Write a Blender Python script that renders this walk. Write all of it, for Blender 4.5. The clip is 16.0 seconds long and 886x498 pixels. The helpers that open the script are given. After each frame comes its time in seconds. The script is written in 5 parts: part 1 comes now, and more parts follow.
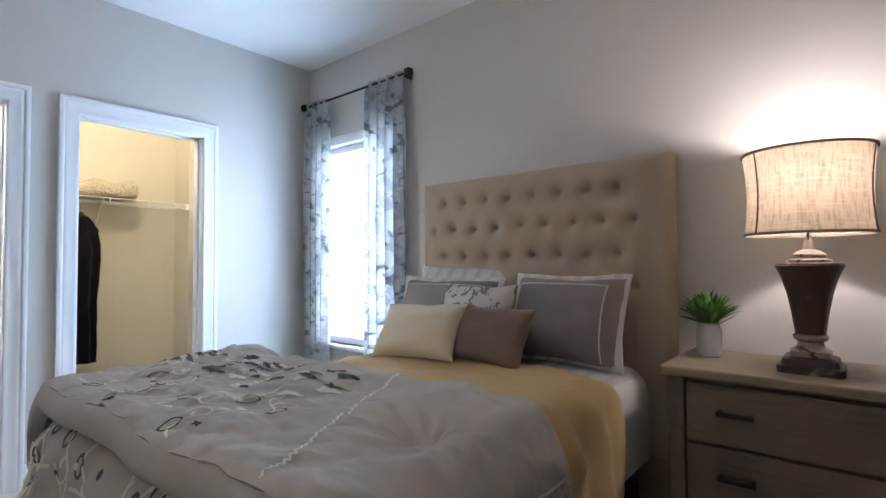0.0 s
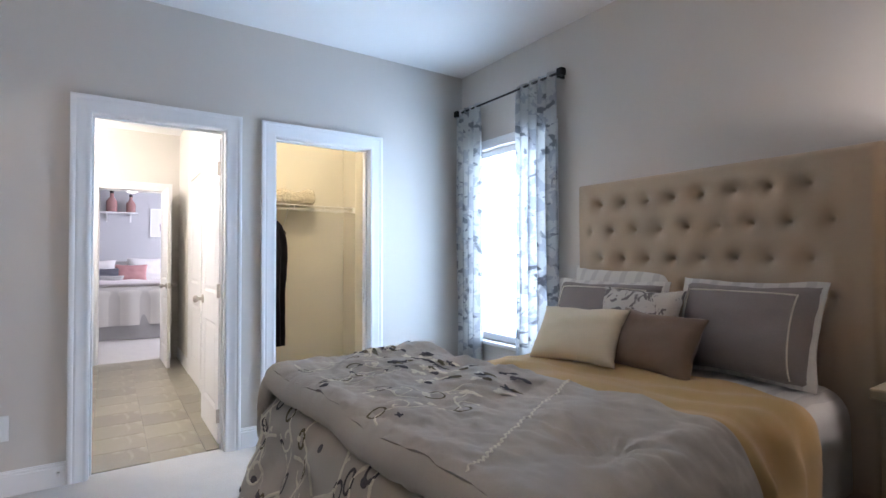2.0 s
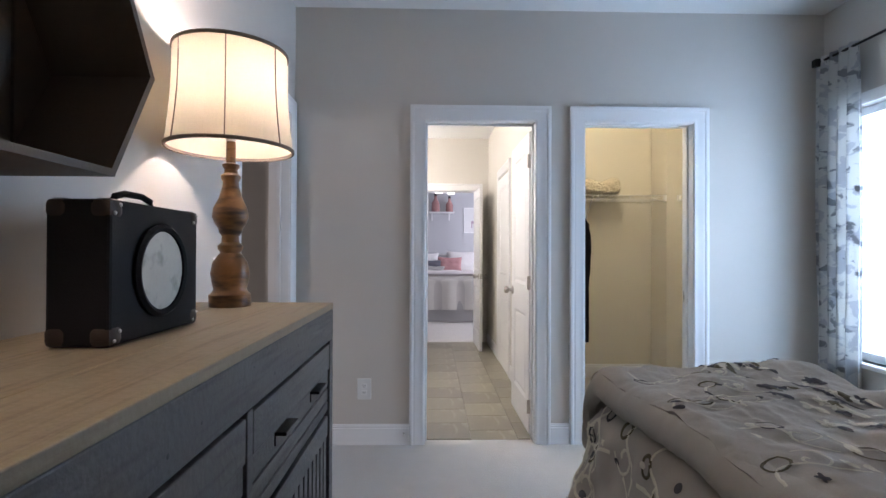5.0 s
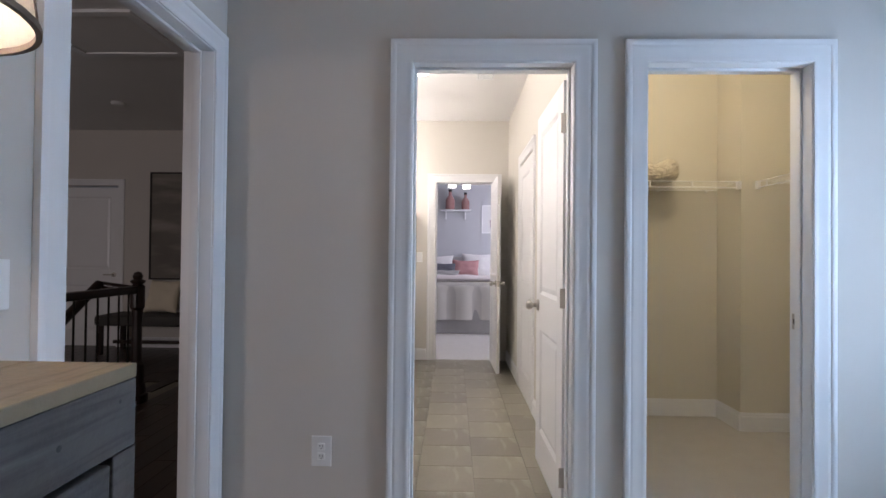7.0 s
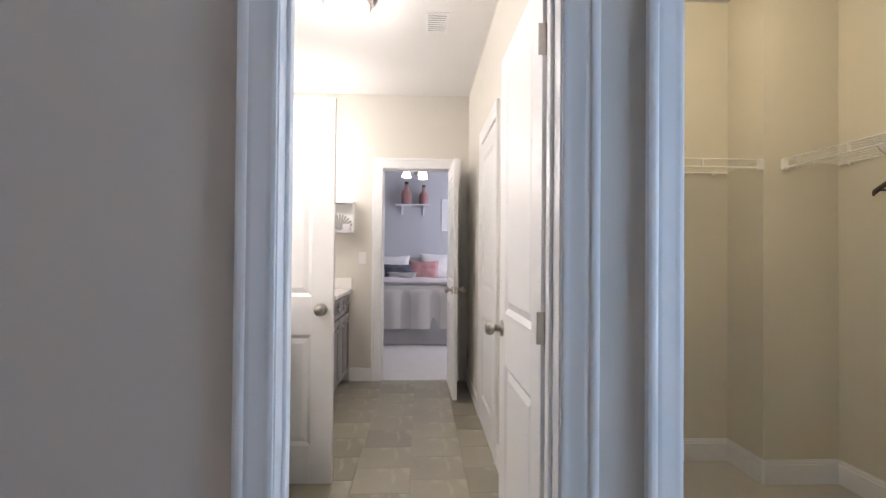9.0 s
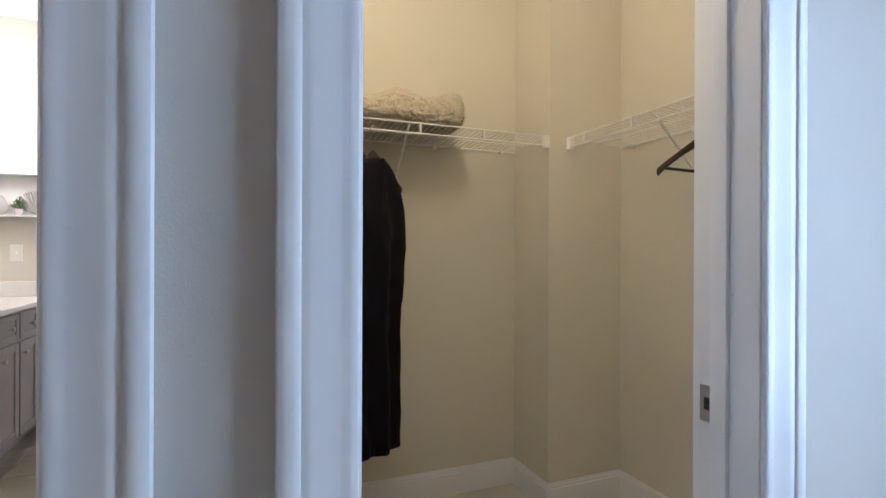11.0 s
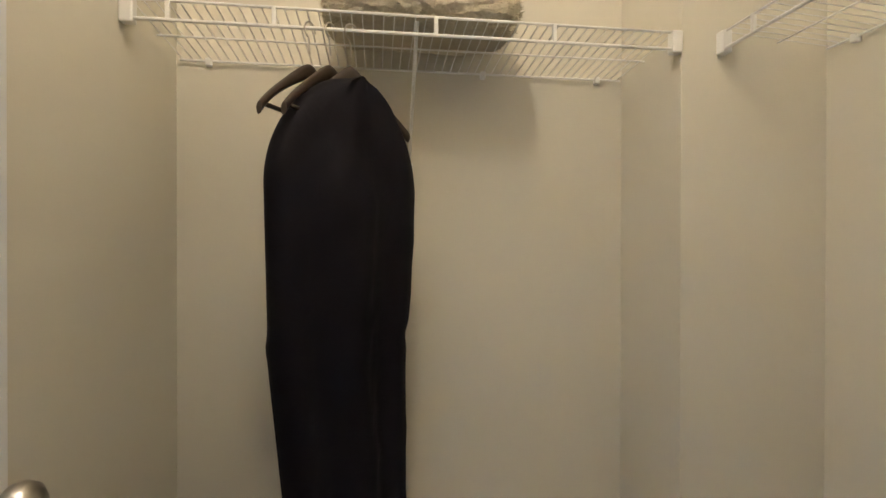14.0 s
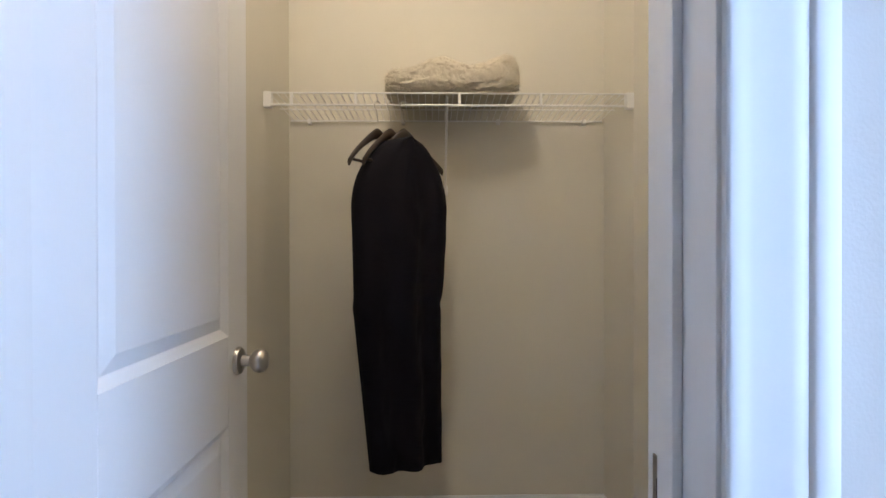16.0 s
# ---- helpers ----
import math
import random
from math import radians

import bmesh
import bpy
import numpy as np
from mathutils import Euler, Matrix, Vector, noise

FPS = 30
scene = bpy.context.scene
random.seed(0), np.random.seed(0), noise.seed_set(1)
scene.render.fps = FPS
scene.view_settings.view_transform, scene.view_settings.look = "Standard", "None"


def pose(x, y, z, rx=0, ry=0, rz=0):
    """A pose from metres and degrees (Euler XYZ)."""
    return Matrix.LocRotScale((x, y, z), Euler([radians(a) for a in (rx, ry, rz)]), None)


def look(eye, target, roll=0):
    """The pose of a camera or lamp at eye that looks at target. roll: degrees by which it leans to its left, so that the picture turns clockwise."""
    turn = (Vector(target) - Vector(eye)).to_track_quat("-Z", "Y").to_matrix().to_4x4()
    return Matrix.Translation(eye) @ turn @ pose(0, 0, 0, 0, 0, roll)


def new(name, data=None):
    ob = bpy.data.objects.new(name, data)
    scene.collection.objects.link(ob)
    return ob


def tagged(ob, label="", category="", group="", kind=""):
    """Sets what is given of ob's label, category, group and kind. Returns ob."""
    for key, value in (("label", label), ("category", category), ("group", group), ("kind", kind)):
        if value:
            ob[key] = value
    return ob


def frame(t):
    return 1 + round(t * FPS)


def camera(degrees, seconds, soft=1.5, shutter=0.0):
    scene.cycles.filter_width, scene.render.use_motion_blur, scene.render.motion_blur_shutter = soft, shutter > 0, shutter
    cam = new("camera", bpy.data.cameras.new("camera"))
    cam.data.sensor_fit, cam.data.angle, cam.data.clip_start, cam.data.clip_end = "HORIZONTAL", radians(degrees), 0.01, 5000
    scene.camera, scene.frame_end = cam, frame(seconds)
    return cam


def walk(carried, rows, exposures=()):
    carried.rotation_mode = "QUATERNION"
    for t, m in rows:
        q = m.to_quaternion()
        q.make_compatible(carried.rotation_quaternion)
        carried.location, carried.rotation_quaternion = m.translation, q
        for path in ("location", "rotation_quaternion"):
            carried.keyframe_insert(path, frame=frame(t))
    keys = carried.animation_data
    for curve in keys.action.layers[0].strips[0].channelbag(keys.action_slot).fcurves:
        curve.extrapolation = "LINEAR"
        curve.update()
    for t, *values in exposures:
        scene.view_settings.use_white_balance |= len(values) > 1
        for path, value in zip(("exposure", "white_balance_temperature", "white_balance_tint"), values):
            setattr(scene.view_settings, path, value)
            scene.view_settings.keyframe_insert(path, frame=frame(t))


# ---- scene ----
cam = camera(83.6, 16.0)
PATH = [
    (0, (0.426, 0.127, 1.181), (-0.862, 1.656, 1.241), -0.3),
    (0.5, (0.444, 0.081, 1.168), (-0.926, 1.536, 1.232), -0.5),
    (1, (0.44, 0.071, 1.195), (-1.005, 1.453, 1.247), -0.3),
    (1.5, (0.42, 0.042, 1.229), (-1.116, 1.322, 1.265), 0.0),
    (2, (0.417, 0.013, 1.228), (-1.242, 1.13, 1.264), -0.1),
    (2.5, (0.415, -0.015, 1.218), (-1.365, 0.895, 1.256), -0.1),
    (3, (0.4, -0.051, 1.219), (-1.473, 0.647, 1.258), 0.1),
    (3.5, (0.387, -0.081, 1.218), (-1.55, 0.417, 1.258), 0.1),
    (4, (0.355, -0.08, 1.216), (-1.622, 0.22, 1.251), 0.2),
    (4.5, (0.275, -0.042, 1.205), (-1.721, 0.081, 1.239), 0.2),
    (4.7, (0.239, -0.044, 1.208), (-1.759, 0.041, 1.233), 0.2),
    (6.8, (-0.737, 0.119, 1.216), (-2.737, 0.077, 1.235), 0.5),
    (7, (-0.83, 0.11, 1.206), (-2.829, 0.067, 1.231), 0.6),
    (7.5, (-1.07, 0.126, 1.206), (-3.07, 0.083, 1.223), 0.6),
    (8, (-1.325, 0.183, 1.217), (-3.325, 0.144, 1.233), 0.4),
    (8.5, (-1.57, 0.225, 1.206), (-3.569, 0.2, 1.228), 0.6),
    (9, (-1.753, 0.278, 1.213), (-3.751, 0.366, 1.238), 0.5),
    (9.5, (-1.951, 0.435, 1.215), (-3.92, 0.788, 1.236), 0.3),
    (10, (-2.116, 0.575, 1.222), (-4.041, 1.115, 1.245), 0.4),
    (10.2, (-2.183, 0.619, 1.227), (-4.091, 1.218, 1.249), 0.4),
    (12.3, (-2.689, 1.088, 1.208), (-4.525, 1.881, 1.189), 0.2),
    (12.5, (-2.753, 1.115, 1.209), (-4.599, 1.884, 1.192), 0.2),
    (13, (-2.92, 1.216, 1.2), (-4.818, 1.846, 1.175), -0.0),
    (13.5, (-3.114, 1.316, 1.205), (-5.067, 1.744, 1.181), -0.1),
    (14, (-3.166, 1.35, 1.196), (-5.148, 1.614, 1.185), 0.1),
    (14.5, (-3.03, 1.336, 1.206), (-5.022, 1.509, 1.204), 0.3),
    (15, (-2.825, 1.309, 1.208), (-4.82, 1.459, 1.207), 0.2),
    (15.5, (-2.681, 1.337, 1.214), (-4.678, 1.454, 1.199), 0.2),
    (16, (-2.555, 1.394, 1.19), (-4.554, 1.433, 1.181), -0.1),
]
walk(cam, [(t, look(eye, target, roll)) for t, eye, target, roll in PATH], exposures=[
    (0.0, 0.68, 6250, 21.0), (2.5, 0.58, 6300, 22.0), (3.5, 0.3, 6300, 22.0), (4.5, 0.18, 6300, 21.0), (7.0, -0.08, 6350, 23.0), (10.0, -0.08, 6350, 22.0), (12.5, -0.06, 6200, 24.0),
    (13.0, 0.05, 6350, 23.0), (13.5, 0.12, 6300, 23.0), (14.0, 0.36, 6200, 23.0), (14.5, 0.52, 6150, 23.0), (15.0, 0.4, 6150, 24.0), (15.5, 0.22, 6050, 25.0), (16.0, 0.05, 5900, 26.0)])

# ---- world and large lights ----
world = bpy.data.worlds.new("World")
scene.world = world
world.use_nodes = True
wn = world.node_tree.nodes
sky = wn.new("ShaderNodeTexSky")
sky.sky_type, sky.sun_disc = "NISHITA", False
sky.sun_elevation, sky.sun_rotation = radians(40), radians(200)
world.node_tree.links.new(sky.outputs[0], wn["Background"].inputs[0])
wn["Background"].inputs[1].default_value = 0.08


def area_lamp(name, m, sx, sy, watts, colour):
    data = bpy.data.lights.new(name, "AREA")
    data.shape, data.size, data.size_y, data.energy, data.color = "RECTANGLE", sx, sy, watts, colour
    ob = new(name, data)
    ob.matrix_world = m
    return ob


def bulb(name, x, y, z, watts, colour, radius=0.04):
    data = bpy.data.lights.new(name, "POINT")
    data.energy, data.color, data.shadow_soft_size = watts, colour, radius
    ob = new(name, data)
    ob.matrix_world = pose(x, y, z)
    return ob


XW, YS, YN, XE, CEIL = -2.985, -0.90, 2.50, 2.2, 2.76      # bedroom
WARM, COOL = (1.0, 0.88, 0.76), (0.37, 0.68, 1.0)
area_lamp("window_daylight", look((-2.39, YN + 0.10, 1.36), (-2.39, 0, 1.33)), 0.84, 1.46, 34, COOL)
area_lamp("bedroom_two_daylight", look((-8.3, 2.35, 1.5), (-8.3, 0, 1.2)), 1.6, 1.4, 80, (0.85, 0.9, 1.0))
area_lamp("far_room_daylight", look((-7.8, -6.12, 1.5), (-7.6, -5.0, 1.0)), 0.6, 1.2, 12, (0.85, 0.92, 1.0))
# Added fill that brightens the hall from its unseen east end; no window there.
area_lamp("hall_fill_light", look((XE - 0.05, -4.9, 1.5), (-7.0, -3.8, 1.2)), 1.2, 1.4, 66, (1.0, 0.95, 0.90))
bulb("closet_bulb", -3.57, 1.31, 2.62, 21, (1.0, 0.90, 0.63), 0.09)

# ---- materials ----


def material(name, colour, rough=0.6, metal=0.0, vary=0.06, scale=6.0, fine=0.03, fine_scale=120.0, bump=0.05, bump_scale=200.0, per_object=0.0, **inputs):
    m = bpy.data.materials.new(name)
    m.use_nodes = True
    n, l = m.node_tree.nodes, m.node_tree.links
    b = n["Principled BSDF"]
    tc = n.new("ShaderNodeTexCoord")

    def tex(sc, detail):
        t = n.new("ShaderNodeTexNoise")
        t.inputs["Scale"].default_value, t.inputs["Detail"].default_value = sc, detail
        l.new(tc.outputs["Object"], t.inputs["Vector"])
        return t
    big, small = tex(scale, 4), tex(fine_scale, 3)
    add = n.new("ShaderNodeMath")
    add.operation = "MULTIPLY_ADD"
    l.new(small.outputs[0], add.inputs[0])
    add.inputs[1].default_value = 2 * fine
    base = n.new("ShaderNodeMath")
    base.operation = "MULTIPLY_ADD"
    l.new(big.outputs[0], base.inputs[0])
    base.inputs[1].default_value, base.inputs[2].default_value = 2 * vary, 1 - vary - fine
    l.new(base.outputs[0], add.inputs[2])
    val = add.outputs[0]
    if per_object:
        info = n.new("ShaderNodeObjectInfo")
        pm = n.new("ShaderNodeMath")
        pm.operation = "MULTIPLY_ADD"
        l.new(info.outputs["Random"], pm.inputs[0])
        pm.inputs[1].default_value, pm.inputs[2].default_value = 2 * per_object, 1 - per_object
        mm = n.new("ShaderNodeMath")
        mm.operation = "MULTIPLY"
        l.new(val, mm.inputs[0]), l.new(pm.outputs[0], mm.inputs[1])
        val = mm.outputs[0]
    mix = n.new("ShaderNodeVectorMath")
    mix.operation = "SCALE"
    mix.inputs[0].default_value = colour
    l.new(val, mix.inputs["Scale"])
    l.new(mix.outputs[0], b.inputs["Base Color"])
    b.inputs["Roughness"].default_value, b.inputs["Metallic"].default_value = rough, metal
    for key, value in inputs.items():
        b.inputs[key.replace("_", " ")].default_value = value
    if bump:
        t = tex(bump_scale, 3)
        bp = n.new("ShaderNodeBump")
        bp.inputs["Strength"].default_value, bp.inputs["Distance"].default_value = bump, 0.01
        l.new(t.outputs[0], bp.inputs["Height"])
        l.new(bp.outputs[0], b.inputs["Normal"])
    return m


def mix_in(m, colour, texture, low, high, scale, detail=4.0, stretch=(1, 1, 1), coords="Object", distortion=0.0):
    """Lays a second colour over a material where a noise, wave or voronoi texture lies between low and high."""
    n, l = m.node_tree.nodes, m.node_tree.links
    b = n["Principled BSDF"]
    old = b.inputs["Base Color"].links[0].from_socket
    tc, mp = n.new("ShaderNodeTexCoord"), n.new("ShaderNodeMapping")
    mp.inputs["Scale"].default_value = stretch
    l.new(tc.outputs[coords], mp.inputs["Vector"])
    t = n.new({"noise": "ShaderNodeTexNoise", "voronoi": "ShaderNodeTexVoronoi", "wave": "ShaderNodeTexWave"}[texture])
    t.inputs["Scale"].default_value = scale
    if texture != "voronoi":
        t.inputs["Detail"].default_value, t.inputs["Distortion"].default_value = detail, distortion
    l.new(mp.outputs[0], t.inputs["Vector"])
    ramp = n.new("ShaderNodeMapRange")
    ramp.inputs["From Min"].default_value, ramp.inputs["From Max"].default_value = low, high
    l.new(t.outputs["Distance"] if texture == "voronoi" else t.outputs[0], ramp.inputs[0])
    mx = n.new("ShaderNodeMix")
    mx.data_type = "RGBA"
    l.new(ramp.outputs[0], mx.inputs["Factor"])
    l.new(old, mx.inputs["A"])
    mx.inputs["B"].default_value = (*colour, 1)
    l.new(mx.outputs["Result"], b.inputs["Base Color"])
    return m


def translucent(m, amount, colour):
    n, l = m.node_tree.nodes, m.node_tree.links
    b, out = n["Principled BSDF"], n["Material Output"]
    t, mx = n.new("ShaderNodeBsdfTranslucent"), n.new("ShaderNodeMixShader")
    src = b.inputs["Base Color"].links
    if colour is None and src:
        l.new(src[0].from_socket, t.inputs["Color"])
    else:
        t.inputs["Color"].default_value = (*colour, 1)
    mx.inputs[0].default_value = amount
    l.new(b.outputs[0], mx.inputs[1]), l.new(t.outputs[0], mx.inputs[2]), l.new(mx.outputs[0], out.inputs[0])
    return m


def glow(name, colour, strength):
    m = bpy.data.materials.new(name)
    m.use_nodes = True
    b = m.node_tree.nodes["Principled BSDF"]
    b.inputs["Base Color"].default_value = (0.8, 0.8, 0.8, 1)
    b.inputs["Emission Color"].default_value, b.inputs["Emission Strength"].default_value = (*colour, 1), strength
    return m


M_WALL = material("greige wall paint", (0.58, 0.545, 0.50), 0.75, vary=0.02, scale=2, fine=0.01, bump=0.06, bump_scale=260)
M_CREAM = material("cream wall paint", (0.66, 0.62, 0.52), 0.75, vary=0.02, scale=2, fine=0.01, bump=0.06, bump_scale=260)
M_BATHWALL = material("pale wall paint", (0.66, 0.63, 0.57), 0.75, vary=0.02, scale=2, fine=0.01, bump=0.05, bump_scale=260)
M_GREYWALL = material("blue-grey wall paint", (0.50, 0.505, 0.525), 0.75, vary=0.02, scale=2, fine=0.01)
M_CEIL = material("ceiling paint", (0.78, 0.77, 0.75), 0.85, vary=0.02, scale=3, fine=0.01, bump=0.08, bump_scale=180)
M_TRIM = material("white trim paint", (0.80, 0.80, 0.80), 0.36, vary=0.012, scale=5, fine=0.008, bump=0)
M_CARPET = material("light carpet", (0.60, 0.57, 0.53), 0.95, vary=0.06, scale=9, fine=0.16, fine_scale=330, bump=0.7, bump_scale=420)
M_TILE = material("beige slate tile", (0.25, 0.23, 0.175), 0.33, vary=0.20, scale=4.5, fine=0.06, fine_scale=60, bump=0.05, bump_scale=50, per_object=0.16)
mix_in(M_TILE, (0.42, 0.40, 0.33), "noise", 0.50, 0.66, 2.6, 6, (1, 1.6, 1), distortion=0.9)
M_GROUT = material("grey grout", (0.26, 0.24, 0.19), 0.8, vary=0.08, fine=0.08)
M_DARKWOOD = material("dark stained floor plank", (0.040, 0.022, 0.014), 0.35, vary=0.3, scale=3, fine=0.1, per_object=0.3)
M_RAIL = material("dark stained rail wood", (0.022, 0.010, 0.007), 0.3, vary=0.15, scale=8)
M_NICKEL = material("brushed nickel", (0.50, 0.47, 0.43), 0.28, 1.0, vary=0.04, fine=0.03, bump=0.02)
M_BLACKMETAL = material("dark bronze metal", (0.030, 0.026, 0.024), 0.35, 0.7, vary=0.1)
M_WIRE = material("white vinyl coated wire", (0.80, 0.79, 0.76), 0.35, vary=0.01, fine=0.01, bump=0)
M_PLATE = material("white plastic plate", (0.78, 0.78, 0.76), 0.35, vary=0.01, fine=0.005, bump=0)
M_SLOT = material("dark slot", (0.03, 0.03, 0.03), 0.6, bump=0)
M_OAK = material("washed oak", (0.155, 0.115, 0.082), 0.55, vary=0.12, scale=3, fine=0.08, fine_scale=40, bump=0.12, bump_scale=70, per_object=0.06)
mix_in(M_OAK, (0.095, 0.068, 0.046), "noise", 0.52, 0.80, 3.0, 5, (2, 2, 26), distortion=0.3)
M_OAKTOP = material("washed oak board", (0.24, 0.188, 0.115), 0.5, vary=0.12, scale=3, fine=0.08, fine_scale=40, bump=0.12, bump_scale=70, per_object=0.10)
mix_in(M_OAKTOP, (0.14, 0.095, 0.055), "noise", 0.52, 0.82, 3.0, 5, (1.6, 24, 24), distortion=0.4)
M_GREYWOOD = material("grey washed wood", (0.085, 0.078, 0.075), 0.55, vary=0.14, scale=4, fine=0.10, fine_scale=60, bump=0.15, bump_scale=80, per_object=0.07)
mix_in(M_GREYWOOD, (0.042, 0.038, 0.038), "noise", 0.48, 0.72, 3.0, 5, (2, 24, 24), distortion=0.3)
mix_in(M_GREYWOOD, (0.13, 0.125, 0.12), "noise", 0.60, 0.80, 2.0, 6, (1.5, 9, 12), distortion=0.8)
M_HEADBOARD = material("tan linen upholstery", (0.42, 0.33, 0.235), 0.9, vary=0.05, scale=7, fine=0.10, fine_scale=420, bump=0.25, bump_scale=600, Sheen_Weight=0.15)
M_GOLD = material("mustard gold blanket", (0.56, 0.37, 0.15), 0.9, vary=0.05, scale=8, fine=0.08, fine_scale=450, bump=0.25, bump_scale=500, Sheen_Weight=0.2)
M_COMF = material("taupe grey cotton", (0.455, 0.412, 0.352), 0.85, vary=0.05, scale=6, fine=0.07, fine_scale=380, bump=0.2, bump_scale=500, Sheen_Weight=0.15)
M_STITCH = material("ivory embroidery thread", (0.74, 0.70, 0.58), 0.8, vary=0.06, fine=0.15, fine_scale=500, bump=0.3)
M_DARKSTITCH = material("charcoal embroidery thread", (0.075, 0.068, 0.075), 0.8, vary=0.1, fine=0.15, fine_scale=500, bump=0.3)
M_BROWNSTITCH = material("olive brown embroidery thread", (0.13, 0.105, 0.06), 0.8, vary=0.1, fine=0.15, fine_scale=500, bump=0.3)
M_SHEET = material("white plaid cotton", (0.60, 0.575, 0.53), 0.85, vary=0.03, fine=0.04, bump=0.15)
mix_in(M_SHEET, (0.50, 0.475, 0.445), "wave", 0.66, 0.74, 3.4, 0, (1, 0, 0))
mix_in(M_SHEET, (0.51, 0.485, 0.455), "wave", 0.72, 0.80, 3.4, 0, (0, 0.4, 1))
M_CREAMPILLOW = material("cream knitted cotton", (0.72, 0.64, 0.49), 0.9, vary=0.04, fine=0.08, fine_scale=300, bump=0.3, bump_scale=300)
M_BROWNPILLOW = material("brown velvet", (0.20, 0.135, 0.095), 0.85, vary=0.06, fine=0.06, bump=0.2, Sheen_Weight=0.3)
M_GREYSHAM = material("taupe sham cotton", (0.245, 0.215, 0.205), 0.85, vary=0.04, fine=0.06, bump=0.2)
M_WHITE = material("white cotton", (0.72, 0.70, 0.69), 0.85, vary=0.04, fine=0.05, bump=0.2)
M_FLORAL = material("floral print cotton", (0.55, 0.52, 0.48), 0.85, vary=0.04, fine=0.05, bump=0.2)
mix_in(M_FLORAL, (0.17, 0.15, 0.15), "noise", 0.53, 0.57, 17, 2, distortion=1.2)
M_CURTAIN = material("printed sheer curtain", (0.72, 0.72, 0.70), 0.85, vary=0.03, fine=0.04, fine_scale=400, bump=0.1)
mix_in(M_CURTAIN, (0.54, 0.55, 0.57), "noise", 0.52, 0.56, 17, 3, (1.0, 0.3, 0.8), distortion=0.5)
mix_in(M_CURTAIN, (0.30, 0.305, 0.32), "noise", 0.585, 0.625, 14, 4, (1.0, 0.3, 0.9), distortion=0.8)
translucent(M_CURTAIN, 0.55, None)
M_SHADE = translucent(material("ivory linen shade", (0.74, 0.67, 0.55), 0.85, vary=0.03, fine=0.12, fine_scale=260, bump=0.15, bump_scale=300), 0.26, (0.80, 0.70, 0.54))
M_BURLAP = material("burlap shade", (0.55, 0.47, 0.37), 0.9, vary=0.06, fine=0.05, bump=0.2, bump_scale=260)
mix_in(M_BURLAP, (0.36, 0.29, 0.21), "noise", 0.46, 0.70, 22, 4, (5, 5, 0.6))
mix_in(M_BURLAP, (0.62, 0.55, 0.45), "noise", 0.50, 0.75, 22, 4, (0.6, 0.6, 5))
translucent(M_BURLAP, 0.10, None)
M_SHADETRIM = material("taupe shade binding", (0.16, 0.12, 0.09), 0.8)
M_URN = material("aged espresso lamp wood", (0.055, 0.026, 0.020), 0.42, vary=0.2, scale=10, fine=0.1)
mix_in(M_URN, (0.34, 0.27, 0.21), "noise", 0.60, 0.70, 9, 6, distortion=0.5)
M_SILVERWORN = material("worn silvered wood", (0.36, 0.29, 0.235), 0.4, 0.2, vary=0.25, scale=20, fine=0.15, fine_scale=60)
mix_in(M_SILVERWORN, (0.07, 0.04, 0.03), "noise", 0.55, 0.62, 24, 5)
M_TURNED = material("honey turned wood", (0.22, 0.105, 0.036), 0.32, vary=0.25, scale=14, fine=0.1, bump=0.06)
mix_in(M_TURNED, (0.045, 0.02, 0.009), "noise", 0.46, 0.66, 9, 5, (1, 1, 4))
M_LEATHER = material("black leather", (0.008, 0.007, 0.008), 0.62, vary=0.15, bump=0.08, bump_scale=260, Specular_IOR_Level=0.15)
M_BRASS = material("antique brass", (0.035, 0.024, 0.018), 0.42, 0.6, vary=0.2, scale=30)
M_PAPER = material("aged grille cloth", (0.50, 0.49, 0.43), 0.5, vary=0.12, scale=14, fine=0.04)
mix_in(M_PAPER, (0.30, 0.30, 0.25), "noise", 0.55, 0.68, 18, 4)
M_HEX = material("dark walnut planks", (0.060, 0.040, 0.026), 0.55, vary=0.2, scale=6, fine=0.1, bump=0.1)
M_CERAMIC = material("pale glazed ceramic", (0.38, 0.37, 0.35), 0.2, vary=0.02, fine=0.01, bump=0)
M_LEAF = material("green leaf", (0.11, 0.26, 0.045), 0.45, vary=0.25, scale=25, fine=0.05, per_object=0.3)
M_LEAFDARK = material("dark green leaf", (0.035, 0.10, 0.025), 0.45, vary=0.25, scale=25, fine=0.05, per_object=0.3)
M_GARMENT = material("black nylon garment bag", (0.006, 0.005, 0.008), 0.7, vary=0.15, scale=7, fine=0.05, bump=0.15, bump_scale=35, Specular_IOR_Level=0.12)
M_HANGER = material("espresso hanger wood", (0.040, 0.026, 0.017), 0.35, vary=0.2, scale=10)
M_FUR = material("cream faux fur", (0.56, 0.50, 0.38), 0.95, vary=0.10, scale=22, fine=0.10, fine_scale=150, bump=0.3, bump_scale=90)
M_CABINET = material("grey cabinet paint", (0.27, 0.255, 0.24), 0.45, vary=0.03, fine=0.02)
M_COUNTER = material("white cultured marble", (0.82, 0.81, 0.78), 0.2, vary=0.03, scale=5, fine=0.01, bump=0)
M_PINK = material("pink glass bottle", (0.36, 0.19, 0.18), 0.15, vary=0.1, bump=0)
M_PINKCLOTH = material("dusty pink cotton", (0.42, 0.22, 0.22), 0.9, vary=0.05)
M_NAVY = material("charcoal square throw pillow", (0.10, 0.10, 0.12), 0.9, vary=0.08)
M_BEDSPREAD = material("grey bedspread", (0.36, 0.35, 0.34), 0.9, vary=0.06, scale=9)
M_PLAID = material("pink and white plaid", (0.62, 0.57, 0.57), 0.9, vary=0.05)
